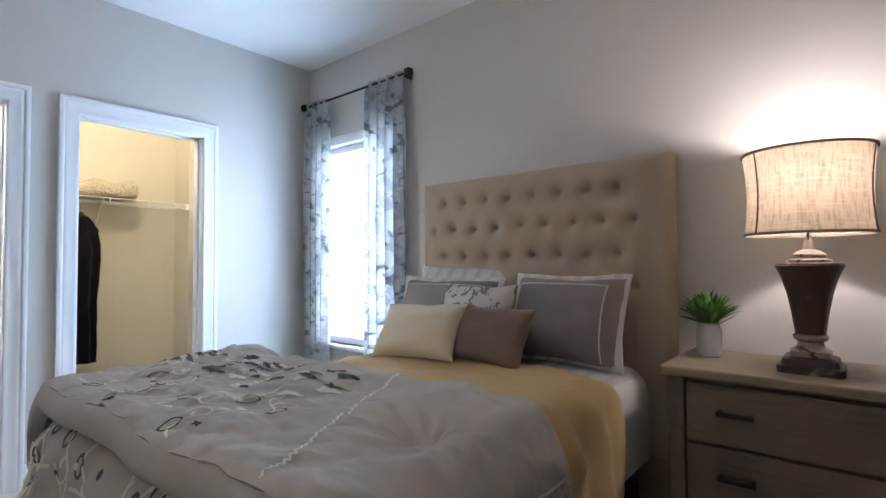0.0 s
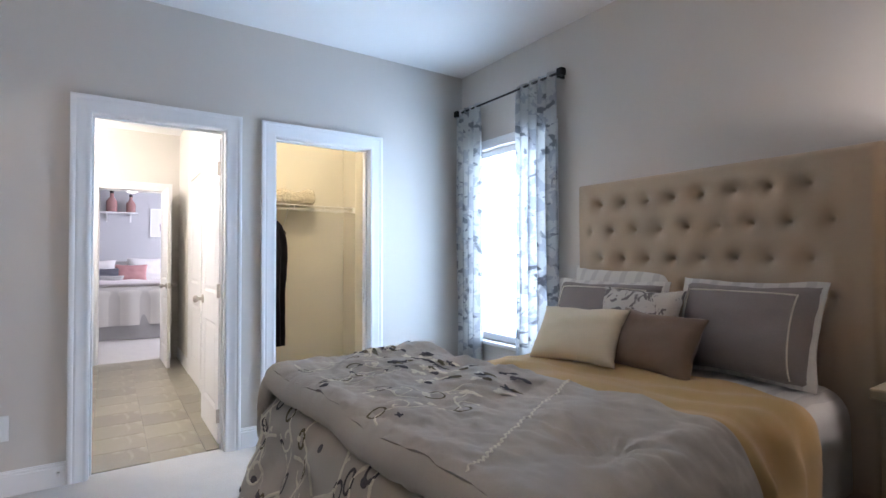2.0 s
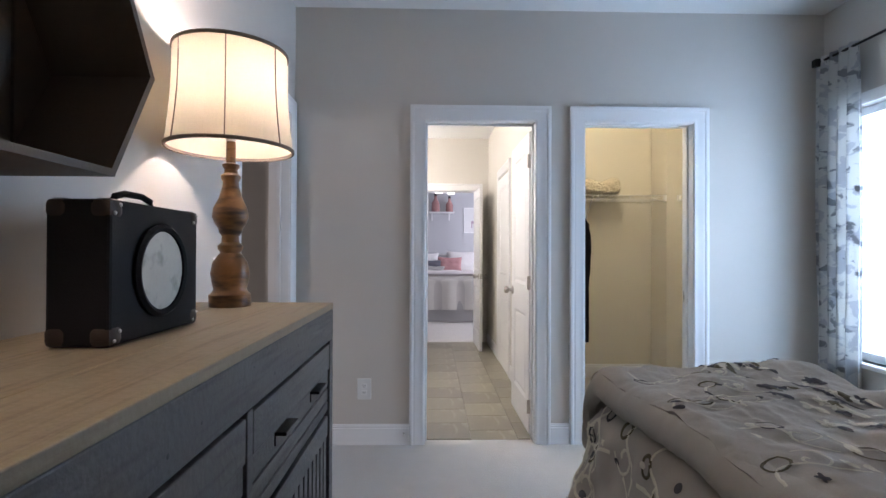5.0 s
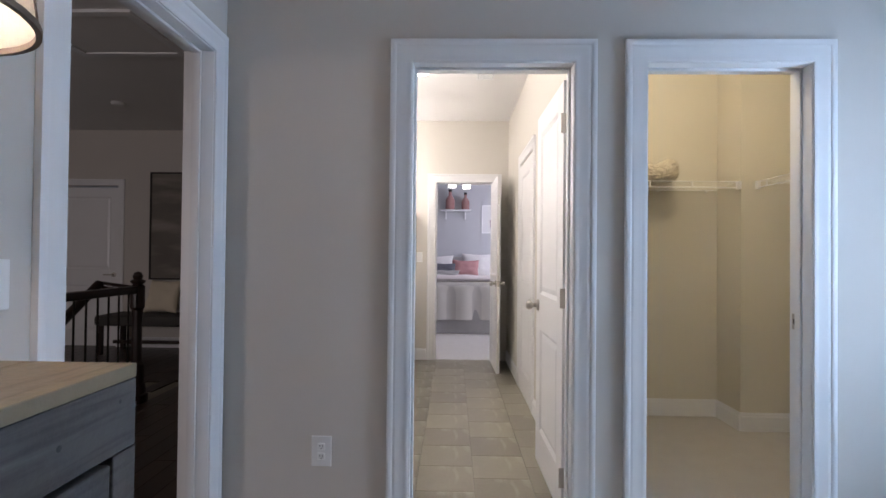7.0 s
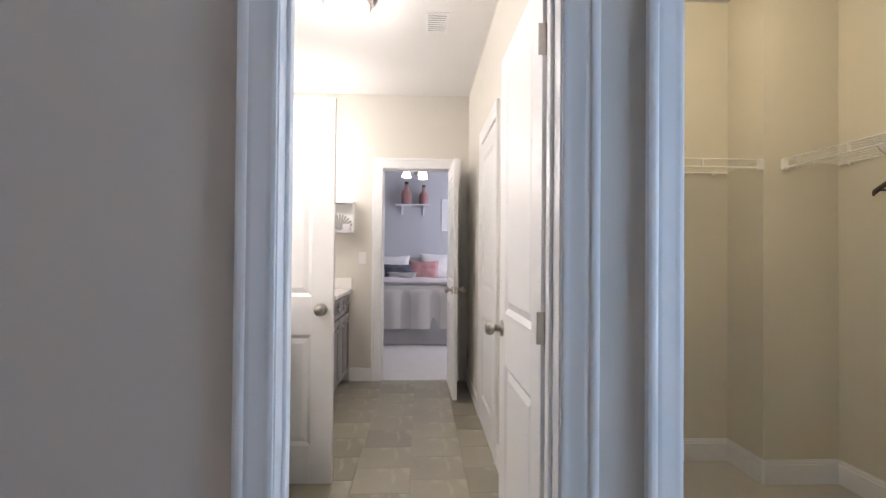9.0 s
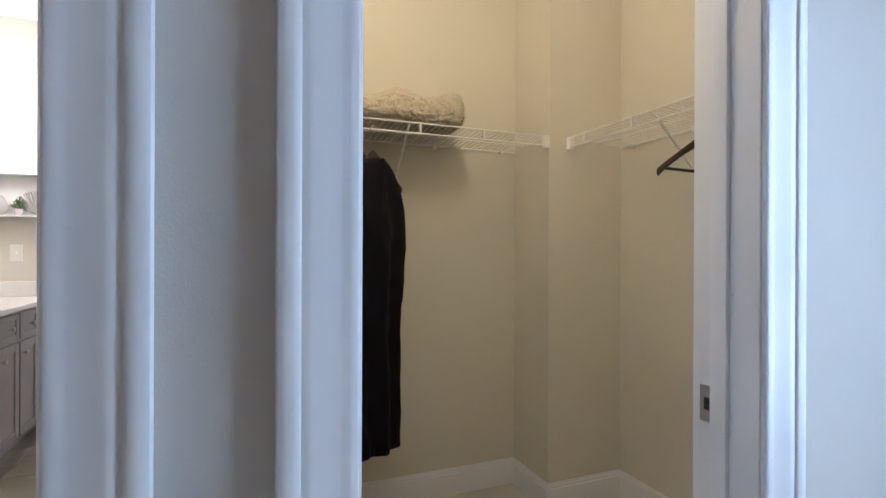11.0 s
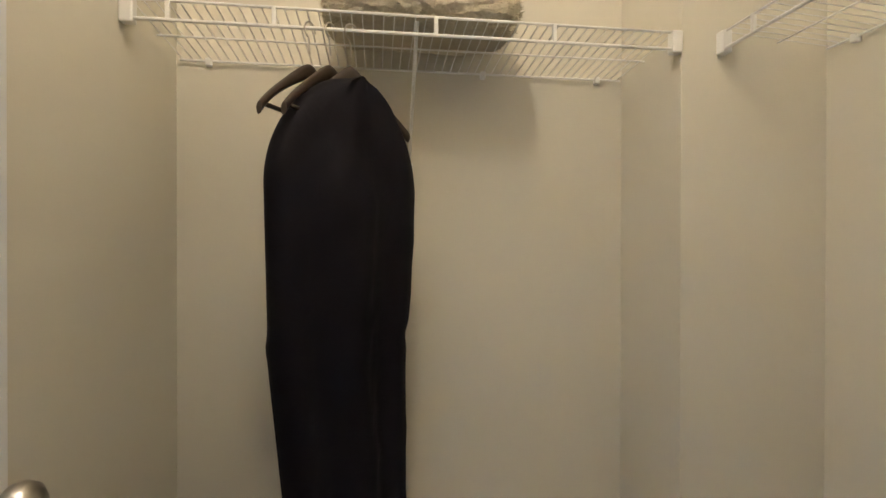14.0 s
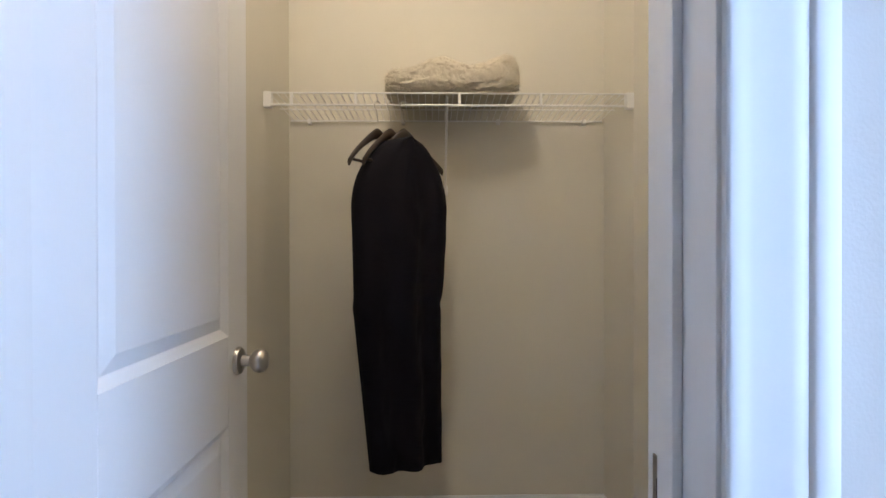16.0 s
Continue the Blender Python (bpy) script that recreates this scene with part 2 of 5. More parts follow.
mix_in(M_PLAID, (0.36, 0.27, 0.29), "wave", 0.70, 0.80, 3.2, 0, (0.0, 1, 0))
M_ART = material("abstract art print", (0.16, 0.14, 0.12), 0.7, vary=0.3, scale=2.5)
mix_in(M_ART, (0.30, 0.27, 0.23), "noise", 0.45, 0.70, 2.0, 5, (1, 0.6, 3))
M_PRINT = material("white paper print", (0.70, 0.70, 0.70), 0.6, vary=0.03)
M_PURPLE = material("mauve ink", (0.40, 0.30, 0.36), 0.7, vary=0.1)
M_BENCH = material("dark bench fabric", (0.06, 0.055, 0.05), 0.85, vary=0.1)
M_GLASS = bpy.data.materials.new("window glass")
M_GLASS.use_nodes = True
_b = M_GLASS.node_tree.nodes["Principled BSDF"]
_b.inputs["Transmission Weight"].default_value, _b.inputs["Roughness"].default_value, _b.inputs["IOR"].default_value = 1.0, 0.0, 1.1
M_OUTSIDE = glow("bright overcast distance", (0.86, 0.95, 1.0), 3.2)
M_LAMPGLASS = glow("lit frosted glass", (1.0, 0.93, 0.82), 6.0)

# ---- shaping helpers ----


def add_box(bm, x0, x1, y0, y1, z0, z1, bevel=0.0):
    r = bmesh.ops.create_cube(bm, size=1.0, matrix=Matrix.LocRotScale(((x0 + x1) / 2, (y0 + y1) / 2, (z0 + z1) / 2), None, (abs(x1 - x0), abs(y1 - y0), abs(z1 - z0))))
    if bevel:
        edges = list({e for v in r["verts"] for e in v.link_edges})
        bmesh.ops.bevel(bm, geom=edges, offset=bevel, segments=2, profile=0.5, affect="EDGES")
    return bm


def box(x0, x1, y0, y1, z0, z1, bevel=0.0):
    return add_box(bmesh.new(), x0, x1, y0, y1, z0, z1, bevel)


def lathe(profile, seg=32, bm=None, square=0.0, centre=(0, 0, 0)):
    """Turns (radius, height) pairs about z; square pulls the section towards a square."""
    bm = bm or bmesh.new()
    rings = []
    for r, z in profile:
        ring = []
        for i in range(seg):
            a = math.tau * i / seg + math.pi / seg
            c, s = math.cos(a), math.sin(a)
            k = 1 + square * (1 / max(abs(c), abs(s)) - 1)
            ring.append(bm.verts.new((centre[0] + r * c * k, centre[1] + r * s * k, centre[2] + z)))
        rings.append(ring)
    for a, b in zip(rings, rings[1:]):
        for i in range(seg):
            bm.faces.new((a[i], a[(i + 1) % seg], b[(i + 1) % seg], b[i]))
    if profile[0][0] > 0.001:
        bm.faces.new(list(reversed(rings[0])))
    if profile[-1][0] > 0.001:
        bm.faces.new(rings[-1])
    return bm


def tube(points, radius, seg=8, bm=None):
    """A round rod along a line of points."""
    bm = bm or bmesh.new()
    pts = [Vector(p) for p in points]
    rings = []
    for i, p in enumerate(pts):
        d = (pts[min(i + 1, len(pts) - 1)] - pts[max(i - 1, 0)]).normalized()
        u = d.cross(Vector((0.13, 0.31, 0.94)) if abs(d.z) < 0.8 else Vector((1, 0.2, 0))).normalized()
        w = d.cross(u)
        rings.append([bm.verts.new(p + radius * (math.cos(math.tau * k / seg) * u + math.sin(math.tau * k / seg) * w)) for k in range(seg)])
    for a, b in zip(rings, rings[1:]):
        for k in range(seg):
            bm.faces.new((a[k], a[(k + 1) % seg], b[(k + 1) % seg], b[k]))
    bm.faces.new(list(reversed(rings[0]))), bm.faces.new(rings[-1])
    return bm


def sheet(fn, nu, nv, thick=0.0, bm=None):
    """A surface fn(u, v), u and v from 0 to 1; with thickness, a closed one."""
    bm = bm or bmesh.new()
    g = [[bm.verts.new(fn(i / nu, j / nv)) for j in range(nv + 1)] for i in range(nu + 1)]
    faces = [bm.faces.new((g[i][j], g[i + 1][j], g[i + 1][j + 1], g[i][j + 1])) for i in range(nu) for j in range(nv)]
    if thick:
        bm.normal_update()
        h = [[bm.verts.new(v.co - v.normal * thick) for v in r] for r in g]
        for i in range(nu):
            for j in range(nv):
                bm.faces.new((h[i][j], h[i][j + 1], h[i + 1][j + 1], h[i + 1][j]))
        for i in range(nu):
            for j in (0, nv):
                bm.faces.new((g[i][j], g[i + 1][j], h[i + 1][j], h[i][j]))
        for j in range(nv):
            for i in (0, nu):
                bm.faces.new((g[i][j], g[i][j + 1], h[i][j + 1], h[i][j]))
    return bm


def part(name, bm, mat, parent=None, label="", smooth=False, m=None):
    me = bpy.data.meshes.new(name)
    bmesh.ops.recalc_face_normals(bm, faces=bm.faces)
    bm.to_mesh(me)
    bm.free()
    me.materials.append(mat)
    if smooth:
        me.polygons.foreach_set("use_smooth", [True] * len(me.polygons))
        me.set_sharp_from_angle(angle=radians(40))
    ob = new(name, me)
    if parent:
        ob.parent = parent
    if m is not None:
        ob.matrix_basis = m
    if label:
        ob["label"] = label
    return ob


def thing(name, m, label, category, group="", kind=""):
    ob = tagged(new(name), label, category, group, kind)
    ob.empty_display_size = 0.1
    ob.matrix_basis = m
    return ob


def structure(name, bm, mat, label, category, m=None):
    return tagged(part(name, bm, mat, m=m), label, category, kind="structure")


def fbm(x, y, z=0.0, o=3):
    return noise.fractal(Vector((x, y, z)), 1.0, 2.0, o)


def pillow_mesh(w, h, t, seed=0, corner=0.11, rim=0.0):
    """A stuffed cushion in the x-z plane, thick along y, base at z = 0; rim adds a flat flange."""
    bm = bmesh.new()
    n = 22
    for side in (1, -1):
        def fn(u, v, side=side):
            a, b = 2 * u - 1, 2 * v - 1
            inner = 1 - rim
            ea, eb = min(1, abs(a) / inner), min(1, abs(b) / inner)
            puff = max(0.0, (1 - ea ** 2.6)) ** 0.5 * max(0.0, (1 - eb ** 2.6)) ** 0.5
            pin = 1 - corner * (1 - abs(a) ** 1.5) * abs(b) ** 2
            pin2 = 1 - corner * (1 - abs(b) ** 1.5) * abs(a) ** 2
            wr = 0.006 * fbm(a * 2.2 + seed, b * 2.2, seed * 1.7)
            return Vector((a * w / 2 * pin2 + wr, side * (0.004 + (t / 2) * puff + 0.014 * puff * fbm(a * 1.7 + seed, b * 1.7, side)), h / 2 + b * h / 2 * pin + wr))
        sheet(fn, n, n, bm=bm)
    bmesh.ops.remove_doubles(bm, verts=bm.verts, dist=0.0002)
    border = [e for e in bm.edges if len(e.link_faces) == 1]
    if border:
        bmesh.ops.bridge_loops(bm, edges=border)
    return bm

# ---- the large structure ----
WX0, WX1 = XW - 0.12, XW           # door wall
BATH0, BATH1, CLO0, CLO1, DOORH = -0.073, 0.624, 0.945, 1.640, 2.047
EX0, EX1 = -2.865, -2.095          # exit door, along x
J, YH = 0.018, YS - 0.12           # hall side of the south wall
CLX, CLY0, CLJX, CLJY, CLY1 = -4.665, 0.785, -4.35, 2.125, 2.545
BX, BY0, BY1 = -6.55, -0.97, 0.732
W0, W1, WZ0, WZ1 = -2.84, -1.96, 0.58, 2.09


def wall_bm(boxes):
    bm = bmesh.new()
    for b in boxes:
        add_box(bm, *b)
    return bm


structure("wall_west", wall_bm([(WX0, WX1, YH, BATH0 - J, 0, CEIL), (WX0, WX1, BATH0 - J, BATH1 + J, DOORH + J, CEIL), (WX0, WX1, BATH1 + J, CLO0 - J, 0, CEIL),
          (WX0, WX1, CLO0 - J, CLO1 + J, DOORH + J, CEIL), (WX0, WX1, CLO1 + J, YN + 0.14, 0, CEIL)]), M_WALL, "greige painted wall with two doorways", "wall")
structure("wall_north", wall_bm([(WX1, W0, YN, YN + 0.14, 0, CEIL), (W0, W1, YN, YN + 0.14, 0, WZ0), (W0, W1, YN, YN + 0.14, WZ1, CEIL),
          (W1, XE + 0.12, YN, YN + 0.14, 0, CEIL)]), M_WALL, "greige painted wall with a window", "wall")
structure("wall_south", wall_bm([(WX1, EX0 - J, YH, YS, 0, CEIL), (EX0 - J, EX1 + J, YH, YS, DOORH + J, CEIL), (EX1 + J, XE + 0.12, YH, YS, 0, CEIL)]),
          M_WALL, "greige painted wall with the exit doorway", "wall")
structure("wall_east", wall_bm([(XE, XE + 0.12, YS, YN, 0, CEIL)]), M_WALL, "greige painted plain wall", "wall")
structure("ceiling", box(WX0, XE + 0.12, YH, YN + 0.14, CEIL, CEIL + 0.1), M_CEIL, "white painted bedroom ceiling", "ceiling")
structure("floor", box(WX0 + 0.05, XE + 0.12, YH + 0.05, YN + 0.14, -0.1, 0), M_CARPET, "light beige bedroom carpet", "floor")

# closet
structure("wall_closet", wall_bm([(CLX - 0.12, CLX, CLY0 - 0.05, CLJY, 0, CEIL), (CLX - 0.12, CLJX, CLJY, CLY1 + 0.12, 0, CEIL), (CLJX, WX0, CLY1, CLY1 + 0.12, 0, CEIL)]),
          M_CREAM, "cream painted closet walls with a boxed corner", "wall")
structure("wall_closet_side", wall_bm([(CLX, WX0, CLY0 - 0.024, CLY0, 0, CEIL)]), M_CREAM, "cream painted closet side wall", "wall")
structure("wall_closet_front", wall_bm([(WX0 - 0.012, WX0, CLY0, CLO0 - J, 0, CEIL), (WX0 - 0.012, WX0, CLO0 - J, CLO1 + J, DOORH + J, CEIL), (WX0 - 0.012, WX0, CLO1 + J, CLY1, 0, CEIL)]),
          M_CREAM, "cream painted inner face of the closet front", "wall")
structure("ceiling_closet", box(CLX - 0.12, WX0, CLY0 - 0.05, CLY1 + 0.12, CEIL, CEIL + 0.1), M_CEIL, "white closet ceiling", "ceiling")
structure("floor_closet", box(CLX - 0.12, WX0 + 0.05, CLY0 - 0.05, CLY1 + 0.12, -0.1, 0), M_CARPET, "light beige closet carpet", "floor")

# bathroom
SD0, SD1 = -5.42, -4.72
B2_0, B2_1 = -0.095, 0.555
structure("wall_bath_south", wall_bm([(BX, WX0, BY0 - 0.12, BY0, 0, CEIL)]), M_BATHWALL, "pale painted bathroom wall", "wall")
structure("wall_bath_north", wall_bm([(BX, SD0, BY1, CLY0 - 0.026, 0, CEIL), (SD0, SD1, BY1, CLY0 - 0.026, DOORH, CEIL), (SD1, WX0, BY1, CLY0 - 0.026, 0, CEIL)]),
          M_BATHWALL, "pale painted bathroom wall with a side door", "wall")
structure("wall_bath_west", wall_bm([(BX - 0.12, BX, BY0 - 0.12, B2_0 - J, 0, CEIL), (BX - 0.12, BX, B2_0 - J, B2_1 + J, DOORH + J, CEIL), (BX - 0.12, BX, B2_1 + J, 1.0, 0, CEIL)]),
          M_BATHWALL, "pale painted bathroom end wall with a doorway", "wall")
structure("wall_bath_east", wall_bm([(WX0 - 0.012, WX0, BY0, BATH0 - J, 0, CEIL), (WX0 - 0.012, WX0, BATH0 - J, BATH1 + J, DOORH + J, CEIL), (WX0 - 0.012, WX0, BATH1 + J, BY1, 0, CEIL)]),
          M_BATHWALL, "pale painted inner face of the bathroom front", "wall")
structure("ceiling_bath", box(BX - 0.12, WX0, BY0 - 0.12, CLY0 - 0.05, CEIL, CEIL + 0.1), M_CEIL, "white bathroom ceiling", "ceiling")

# second bedroom
structure("wall_bedroom_two", wall_bm([(-9.75, -9.63, -1.6, 2.5, 0, CEIL), (-9.63, BX - 0.12, -1.6, -1.48, 0, CEIL), (-9.63, BX - 0.12, 2.38, 2.5, 0, CEIL),
          (BX - 0.16, BX - 0.121, -1.48, B2_0 - J, 0, CEIL), (BX - 0.16, BX - 0.121, B2_1 + J, 2.38, 0, CEIL), (BX - 0.16, BX - 0.121, B2_0 - J, B2_1 + J, DOORH + J, CEIL)]),
          M_GREYWALL, "blue-grey painted second bedroom walls", "wall")
structure("ceiling_bedroom_two", box(-9.75, BX - 0.12, -1.6, 2.5, CEIL, CEIL + 0.1), M_CEIL, "white second bedroom ceiling", "ceiling")
structure("floor_bedroom_two", box(-9.75, BX - 0.03, -1.6, 2.5, -0.1, 0), M_CARPET, "light second bedroom carpet", "floor")

# hall
HX, HY = -7.05, -6.4
structure("wall_hall", wall_bm([(HX - 0.12, HX, HY, -6.05 - J, 0, CEIL), (HX - 0.12, HX, -6.05 - J, -5.32 + J, DOORH + J, CEIL), (HX - 0.12, HX, -5.32 + J, -4.98, 0, CEIL),
          (HX - 0.12, HX, -4.98, -4.17, DOORH, CEIL), (HX - 0.12, HX, -4.17, BY0 - 0.12, 0, CEIL), (HX - 0.12, XE, HY - 0.12, HY, -2.7, CEIL),
          (XE, XE + 0.12, HY, YH, 0, CEIL), (HX, BX - 0.12, -1.72, -1.62, 0, CEIL), (BX - 0.12, WX0, BY0 - 0.15, BY0 - 0.124, 0, CEIL)]),
          M_WALL, "greige painted upstairs hall walls", "wall")
structure("ceiling_hall", box(HX - 0.12, XE + 0.12, HY - 0.12, YH, CEIL + 0.002, CEIL + 0.1), M_CEIL, "white hall ceiling", "ceiling")
structure("wall_far_room", wall_bm([(-8.6, -8.5, -6.2, -4.9, 0, CEIL), (-8.5, HX - 0.12, -6.3, -6.2, 0, CEIL), (-8.5, HX - 0.12, -4.95, -4.85, 0, CEIL), (-8.6, HX - 0.12, -6.3, -4.85, CEIL, CEIL + 0.1), (-8.6, HX - 0.12, -6.3, -4.85, -0.1, 0)]),
          M_WALL, "far room beyond the hall", "wall")

# trim


def casing(name, axis, face, out, a0, a1, height, wide=0.10, depth_to=None, label="white moulded door casing"):
    """Mitred, moulded trim round an opening from a0 to a1 in a wall face, with its jamb and stop; out is the side it stands proud of."""
    bm = bmesh.new()
    k = wide / 0.10
    prof = [(0.005, 0.0005), (0.005, 0.010), (0.008, 0.012), (0.018, 0.0125), (0.024, 0.0115), (0.028, 0.0115), (0.045, 0.013), (0.058, 0.0155),
            (0.066, 0.0165), (0.070, 0.0155), (0.073, 0.0155), (0.077, 0.0185), (0.083, 0.020), (0.094, 0.020), (0.099, 0.018), (0.100, 0.0005)]

    def spot(a, z, d):
        return (face + out * d, a, z) if axis == "x" else (a, face + out * d, z)
    rows = []
    for q, d in prof:
        q *= k
        rows.append([bm.verts.new(spot(a, z, d)) for a, z in ((a0 - q, 0), (a0 - q, height + q), (a1 + q, height + q), (a1 + q, 0))])
    for r0, r1 in zip(rows, rows[1:]):
        for i in range(3):
            bm.faces.new((r0[i], r0[i + 1], r1[i + 1], r1[i]))
    if depth_to is not None:
        lo, hi = sorted((face + out * 0.003, depth_to))
        mid = (lo + hi) / 2
        for p0, p1, q0, q1 in ((a0 - J + 0.0005, a0, 0, height), (a1, a1 + J - 0.0005, 0, height), (a0 - J + 0.0005, a1 + J - 0.0005, height, height + J - 0.0005)):
            add_box(bm, *((lo, hi, p0, p1) if axis == "x" else (p0, p1, lo, hi)), q0, q1, 0.002)
        for p0, p1, q0, q1 in ((a0, a0 + 0.011, 0, height), (a1 - 0.011, a1, 0, height), (a0 + 0.011, a1 - 0.011, height - 0.011, height)):
            add_box(bm, *((mid - 0.022, mid + 0.012, p0, p1) if axis == "x" else (p0, p1, mid - 0.022, mid + 0.012)), q0, q1, 0.002)
    ob = structure(name, bm, M_TRIM, label, "door casing")
    ob.data.polygons.foreach_set("use_smooth", [True] * len(ob.data.polygons))
    ob.data.set_sharp_from_angle(angle=radians(35))
    return ob


casing("trim_bath_door", "x", XW, 1, BATH0, BATH1, DOORH, depth_to=WX0 - 0.014)
casing("trim_closet_door", "x", XW, 1, CLO0, CLO1, DOORH, depth_to=WX0 - 0.014)
casing("trim_exit_door", "y", YS, 1, EX0, EX1, DOORH, depth_to=YH - 0.004)
casing("trim_bedroom_two_door", "x", BX, 1, B2_0, B2_1, DOORH, depth_to=BX - 0.165)
casing("trim_side_door", "y", BY1, -1, SD0, SD1, DOORH, wide=0.09)
casing("trim_hall_door", "x", HX, 1, -4.98, -4.17, DOORH, wide=0.085)
casing("trim_far_opening", "x", HX, 1, -6.05, -5.32, DOORH, wide=0.085, depth_to=HX - 0.12)


def baseboard(name, runs):
    """Moulded skirting; each run is axis, face, side, from, to."""
    bm = bmesh.new()
    for axis, face, out, a, b in runs:
        for z0, z1, d in ((0, 0.105, 0.014), (0.105, 0.120, 0.010), (0.120, 0.130, 0.006)):
            lo, hi = sorted((face + out * 0.0004, face + out * d))
            add_box(bm, *((lo, hi, a, b) if axis == "x" else (a, b, lo, hi)), z0, z1, 0.002)
    return structure(name, bm, M_TRIM, "white moulded baseboard", "baseboard")


baseboard("baseboard", [("x", XW, 1, YS, BATH0 - 0.1), ("x", XW, 1, BATH1 + 0.1, CLO0 - 0.1), ("x", XW, 1, CLO1 + 0.1, YN), ("y", YN, -1, XW + 0.015, XE),
          ("y", YS, 1, EX1 + 0.1, XE), ("x", XE, -1, YS + 0.015, YN - 0.015)])
baseboard("baseboard_closet", [("x", CLX, 1, CLY0, CLJY), ("y", CLJY, -1, CLX + 0.015, CLJX + 0.0045), ("x", CLJX, 1, CLJY - 0.0045, CLY1), ("y", CLY1, -1, CLJX + 0.015, WX0 - 0.015),
          ("y", CLY0, 1, CLX + 0.015, WX0 - 0.015), ("x", WX0 - 0.012, -1, CLO1 + 0.02, CLY1)])
baseboard("baseboard_bath", [("x", BX, 1, -0.40, B2_0 - 0.1), ("y", BY1, -1, BX, SD0 - 0.1), ("y", BY1, -1, SD1 + 0.1, WX0 - 0.02), ("y", BY0, 1, -5.7, -4.45)])
baseboard("baseboard_hall", [("x", HX, 1, -5.22, -5.08), ("x", HX, 1, -4.08, -1.75)])

# window
win = thing("window_1", pose(0, 0, 0), "white framed tall window with bright daylight behind", "window", kind="structure")
bm = bmesh.new()
for b in ((W0 - 0.002, W0 + 0.05, WZ0, WZ1), (W1 - 0.05, W1 + 0.002, WZ0, WZ1), (W0 + 0.05, W1 - 0.05, WZ1 - 0.05, WZ1), (W0 + 0.05, W1 - 0.05, WZ0, WZ0 + 0.05)):
    add_box(bm, b[0], b[1], YN + 0.05, YN + 0.11, b[2], b[3], 0.004)
part("window_frame", bm, M_TRIM, win)
bm = bmesh.new()
for p0, p1, q0, q1 in ((W0 - 0.07, W0, WZ0, WZ1 + 0.07), (W1, W1 + 0.07, WZ0, WZ1 + 0.07), (W0, W1, WZ1, WZ1 + 0.07)):
    add_box(bm, p0, p1, YN - 0.016, YN - 0.0005, q0, q1, 0.004)
part("window_casing", bm, M_TRIM, win)
part("window_sill", box(W0 - 0.09, W1 + 0.09, YN - 0.045, YN + 0.05, WZ0 - 0.028, WZ0, 0.006), M_TRIM, win)
pane = part("pane", box(W0 + 0.05, W1 - 0.05, YN + 0.078, YN + 0.082, WZ0 + 0.05, WZ1 - 0.05), M_GLASS, win)
pane.visible_shadow = False
structure("backdrop", sheet(lambda u, v: Vector((-5 + 5 * u, YN + 1.6, -1.5 + 6 * v)), 1, 1), M_OUTSIDE, "bright hazy daylight outside the window", "backdrop")

# ---- doors ----


def door_leaf(name, w, h, m, label, knob=M_NICKEL, lever=False, hinge_side=True, hardware=True):
    """A two-panel moulded door: hinge line at the origin, leaf along +x, both faces alike."""
    d = thing(name, m, label, "door", kind="structure")
    t, s = 0.0175, 0.115
    bm = bmesh.new()
    for x0, x1, z0, z1 in ((0, s, 0, h), (w - s, w, 0, h), (s, w - s, h - s, h), (s, w - s, 0.775, 0.978), (s, w - s, 0, 0.20)):
        add_box(bm, x0, x1, -t, t, z0, z1, 0.0015)
    part("stiles_and_rails", bm, M_TRIM, d)
    for z0, z1 in ((0.978, h - s), (0.20, 0.775)):
        bm = bmesh.new()
        add_box(bm, s - 0.002, w - s + 0.002, -0.007, 0.007, z0 - 0.002, z1 + 0.002)
        for side in (1, -1):
            x0, x1, g = s, w - s, 0.045
            o = [bm.verts.new((x, side * 0.0165, z)) for x, z in ((x0, z0), (x1, z0), (x1, z1), (x0, z1))]
            i0 = [bm.verts.new((x, side * 0.0068, z)) for x, z in ((x0 + .018, z0 + .018), (x1 - .018, z0 + .018), (x1 - .018, z1 - .018), (x0 + .018, z1 - .018))]
            i1 = [bm.verts.new((x, side * 0.0138, z)) for x, z in ((x0 + g, z0 + g), (x1 - g, z0 + g), (x1 - g, z1 - g), (x0 + g, z1 - g))]
            for a, b in ((o, i0), (i0, i1)):
                for k in range(4):
                    bm.faces.new((a[k], a[(k + 1) % 4], b[(k + 1) % 4], b[k]))
            bm.faces.new(i1)
        part("panel", bm, M_TRIM, d)
    if not hardware:
        return d
    for side in (1, -1):
        bm = bmesh.new()
        if lever:
            lathe([(0.030, 0), (0.030, 0.006), (0.012, 0.010), (0.010, 0.045)], 20, bm)
            add_box(bm, -0.11, 0.012, -0.009, 0.009, 0.035, 0.050, 0.004)
        else:
            lathe([(0.033, 0), (0.033, 0.004), (0.029, 0.009), (0.014, 0.012), (0.012, 0.030), (0.017, 0.034), (0.026, 0.042), (0.0285, 0.052), (0.026, 0.062), (0.018, 0.069), (0.0, 0.0715)], 28, bm)
        part("knob" if not lever else "lever", bm, knob, d, "brushed nickel", True, pose(w - 0.062, side * t, 0.910, -90 * side, 0, 0))
    for z in (0.18, 1.0, h - 0.2):
        bm = bmesh.new()
        add_box(bm, -0.0035, -0.0005, -t, t + 0.012, z - 0.045, z + 0.045, 0.001)
        lathe([(0.006, -0.046), (0.006, 0.046)], 12, bm, centre=(-0.004, t + 0.010 if hinge_side else -t - 0.010, z))
        part("hinge", bm, M_NICKEL, d, "nickel butt hinge")
    bm = box(w - 0.001, w + 0.0012, -0.012, 0.012, 0.88, 0.94)
    part("latch_plate", bm, M_NICKEL, d, "nickel latch plate")
    return d


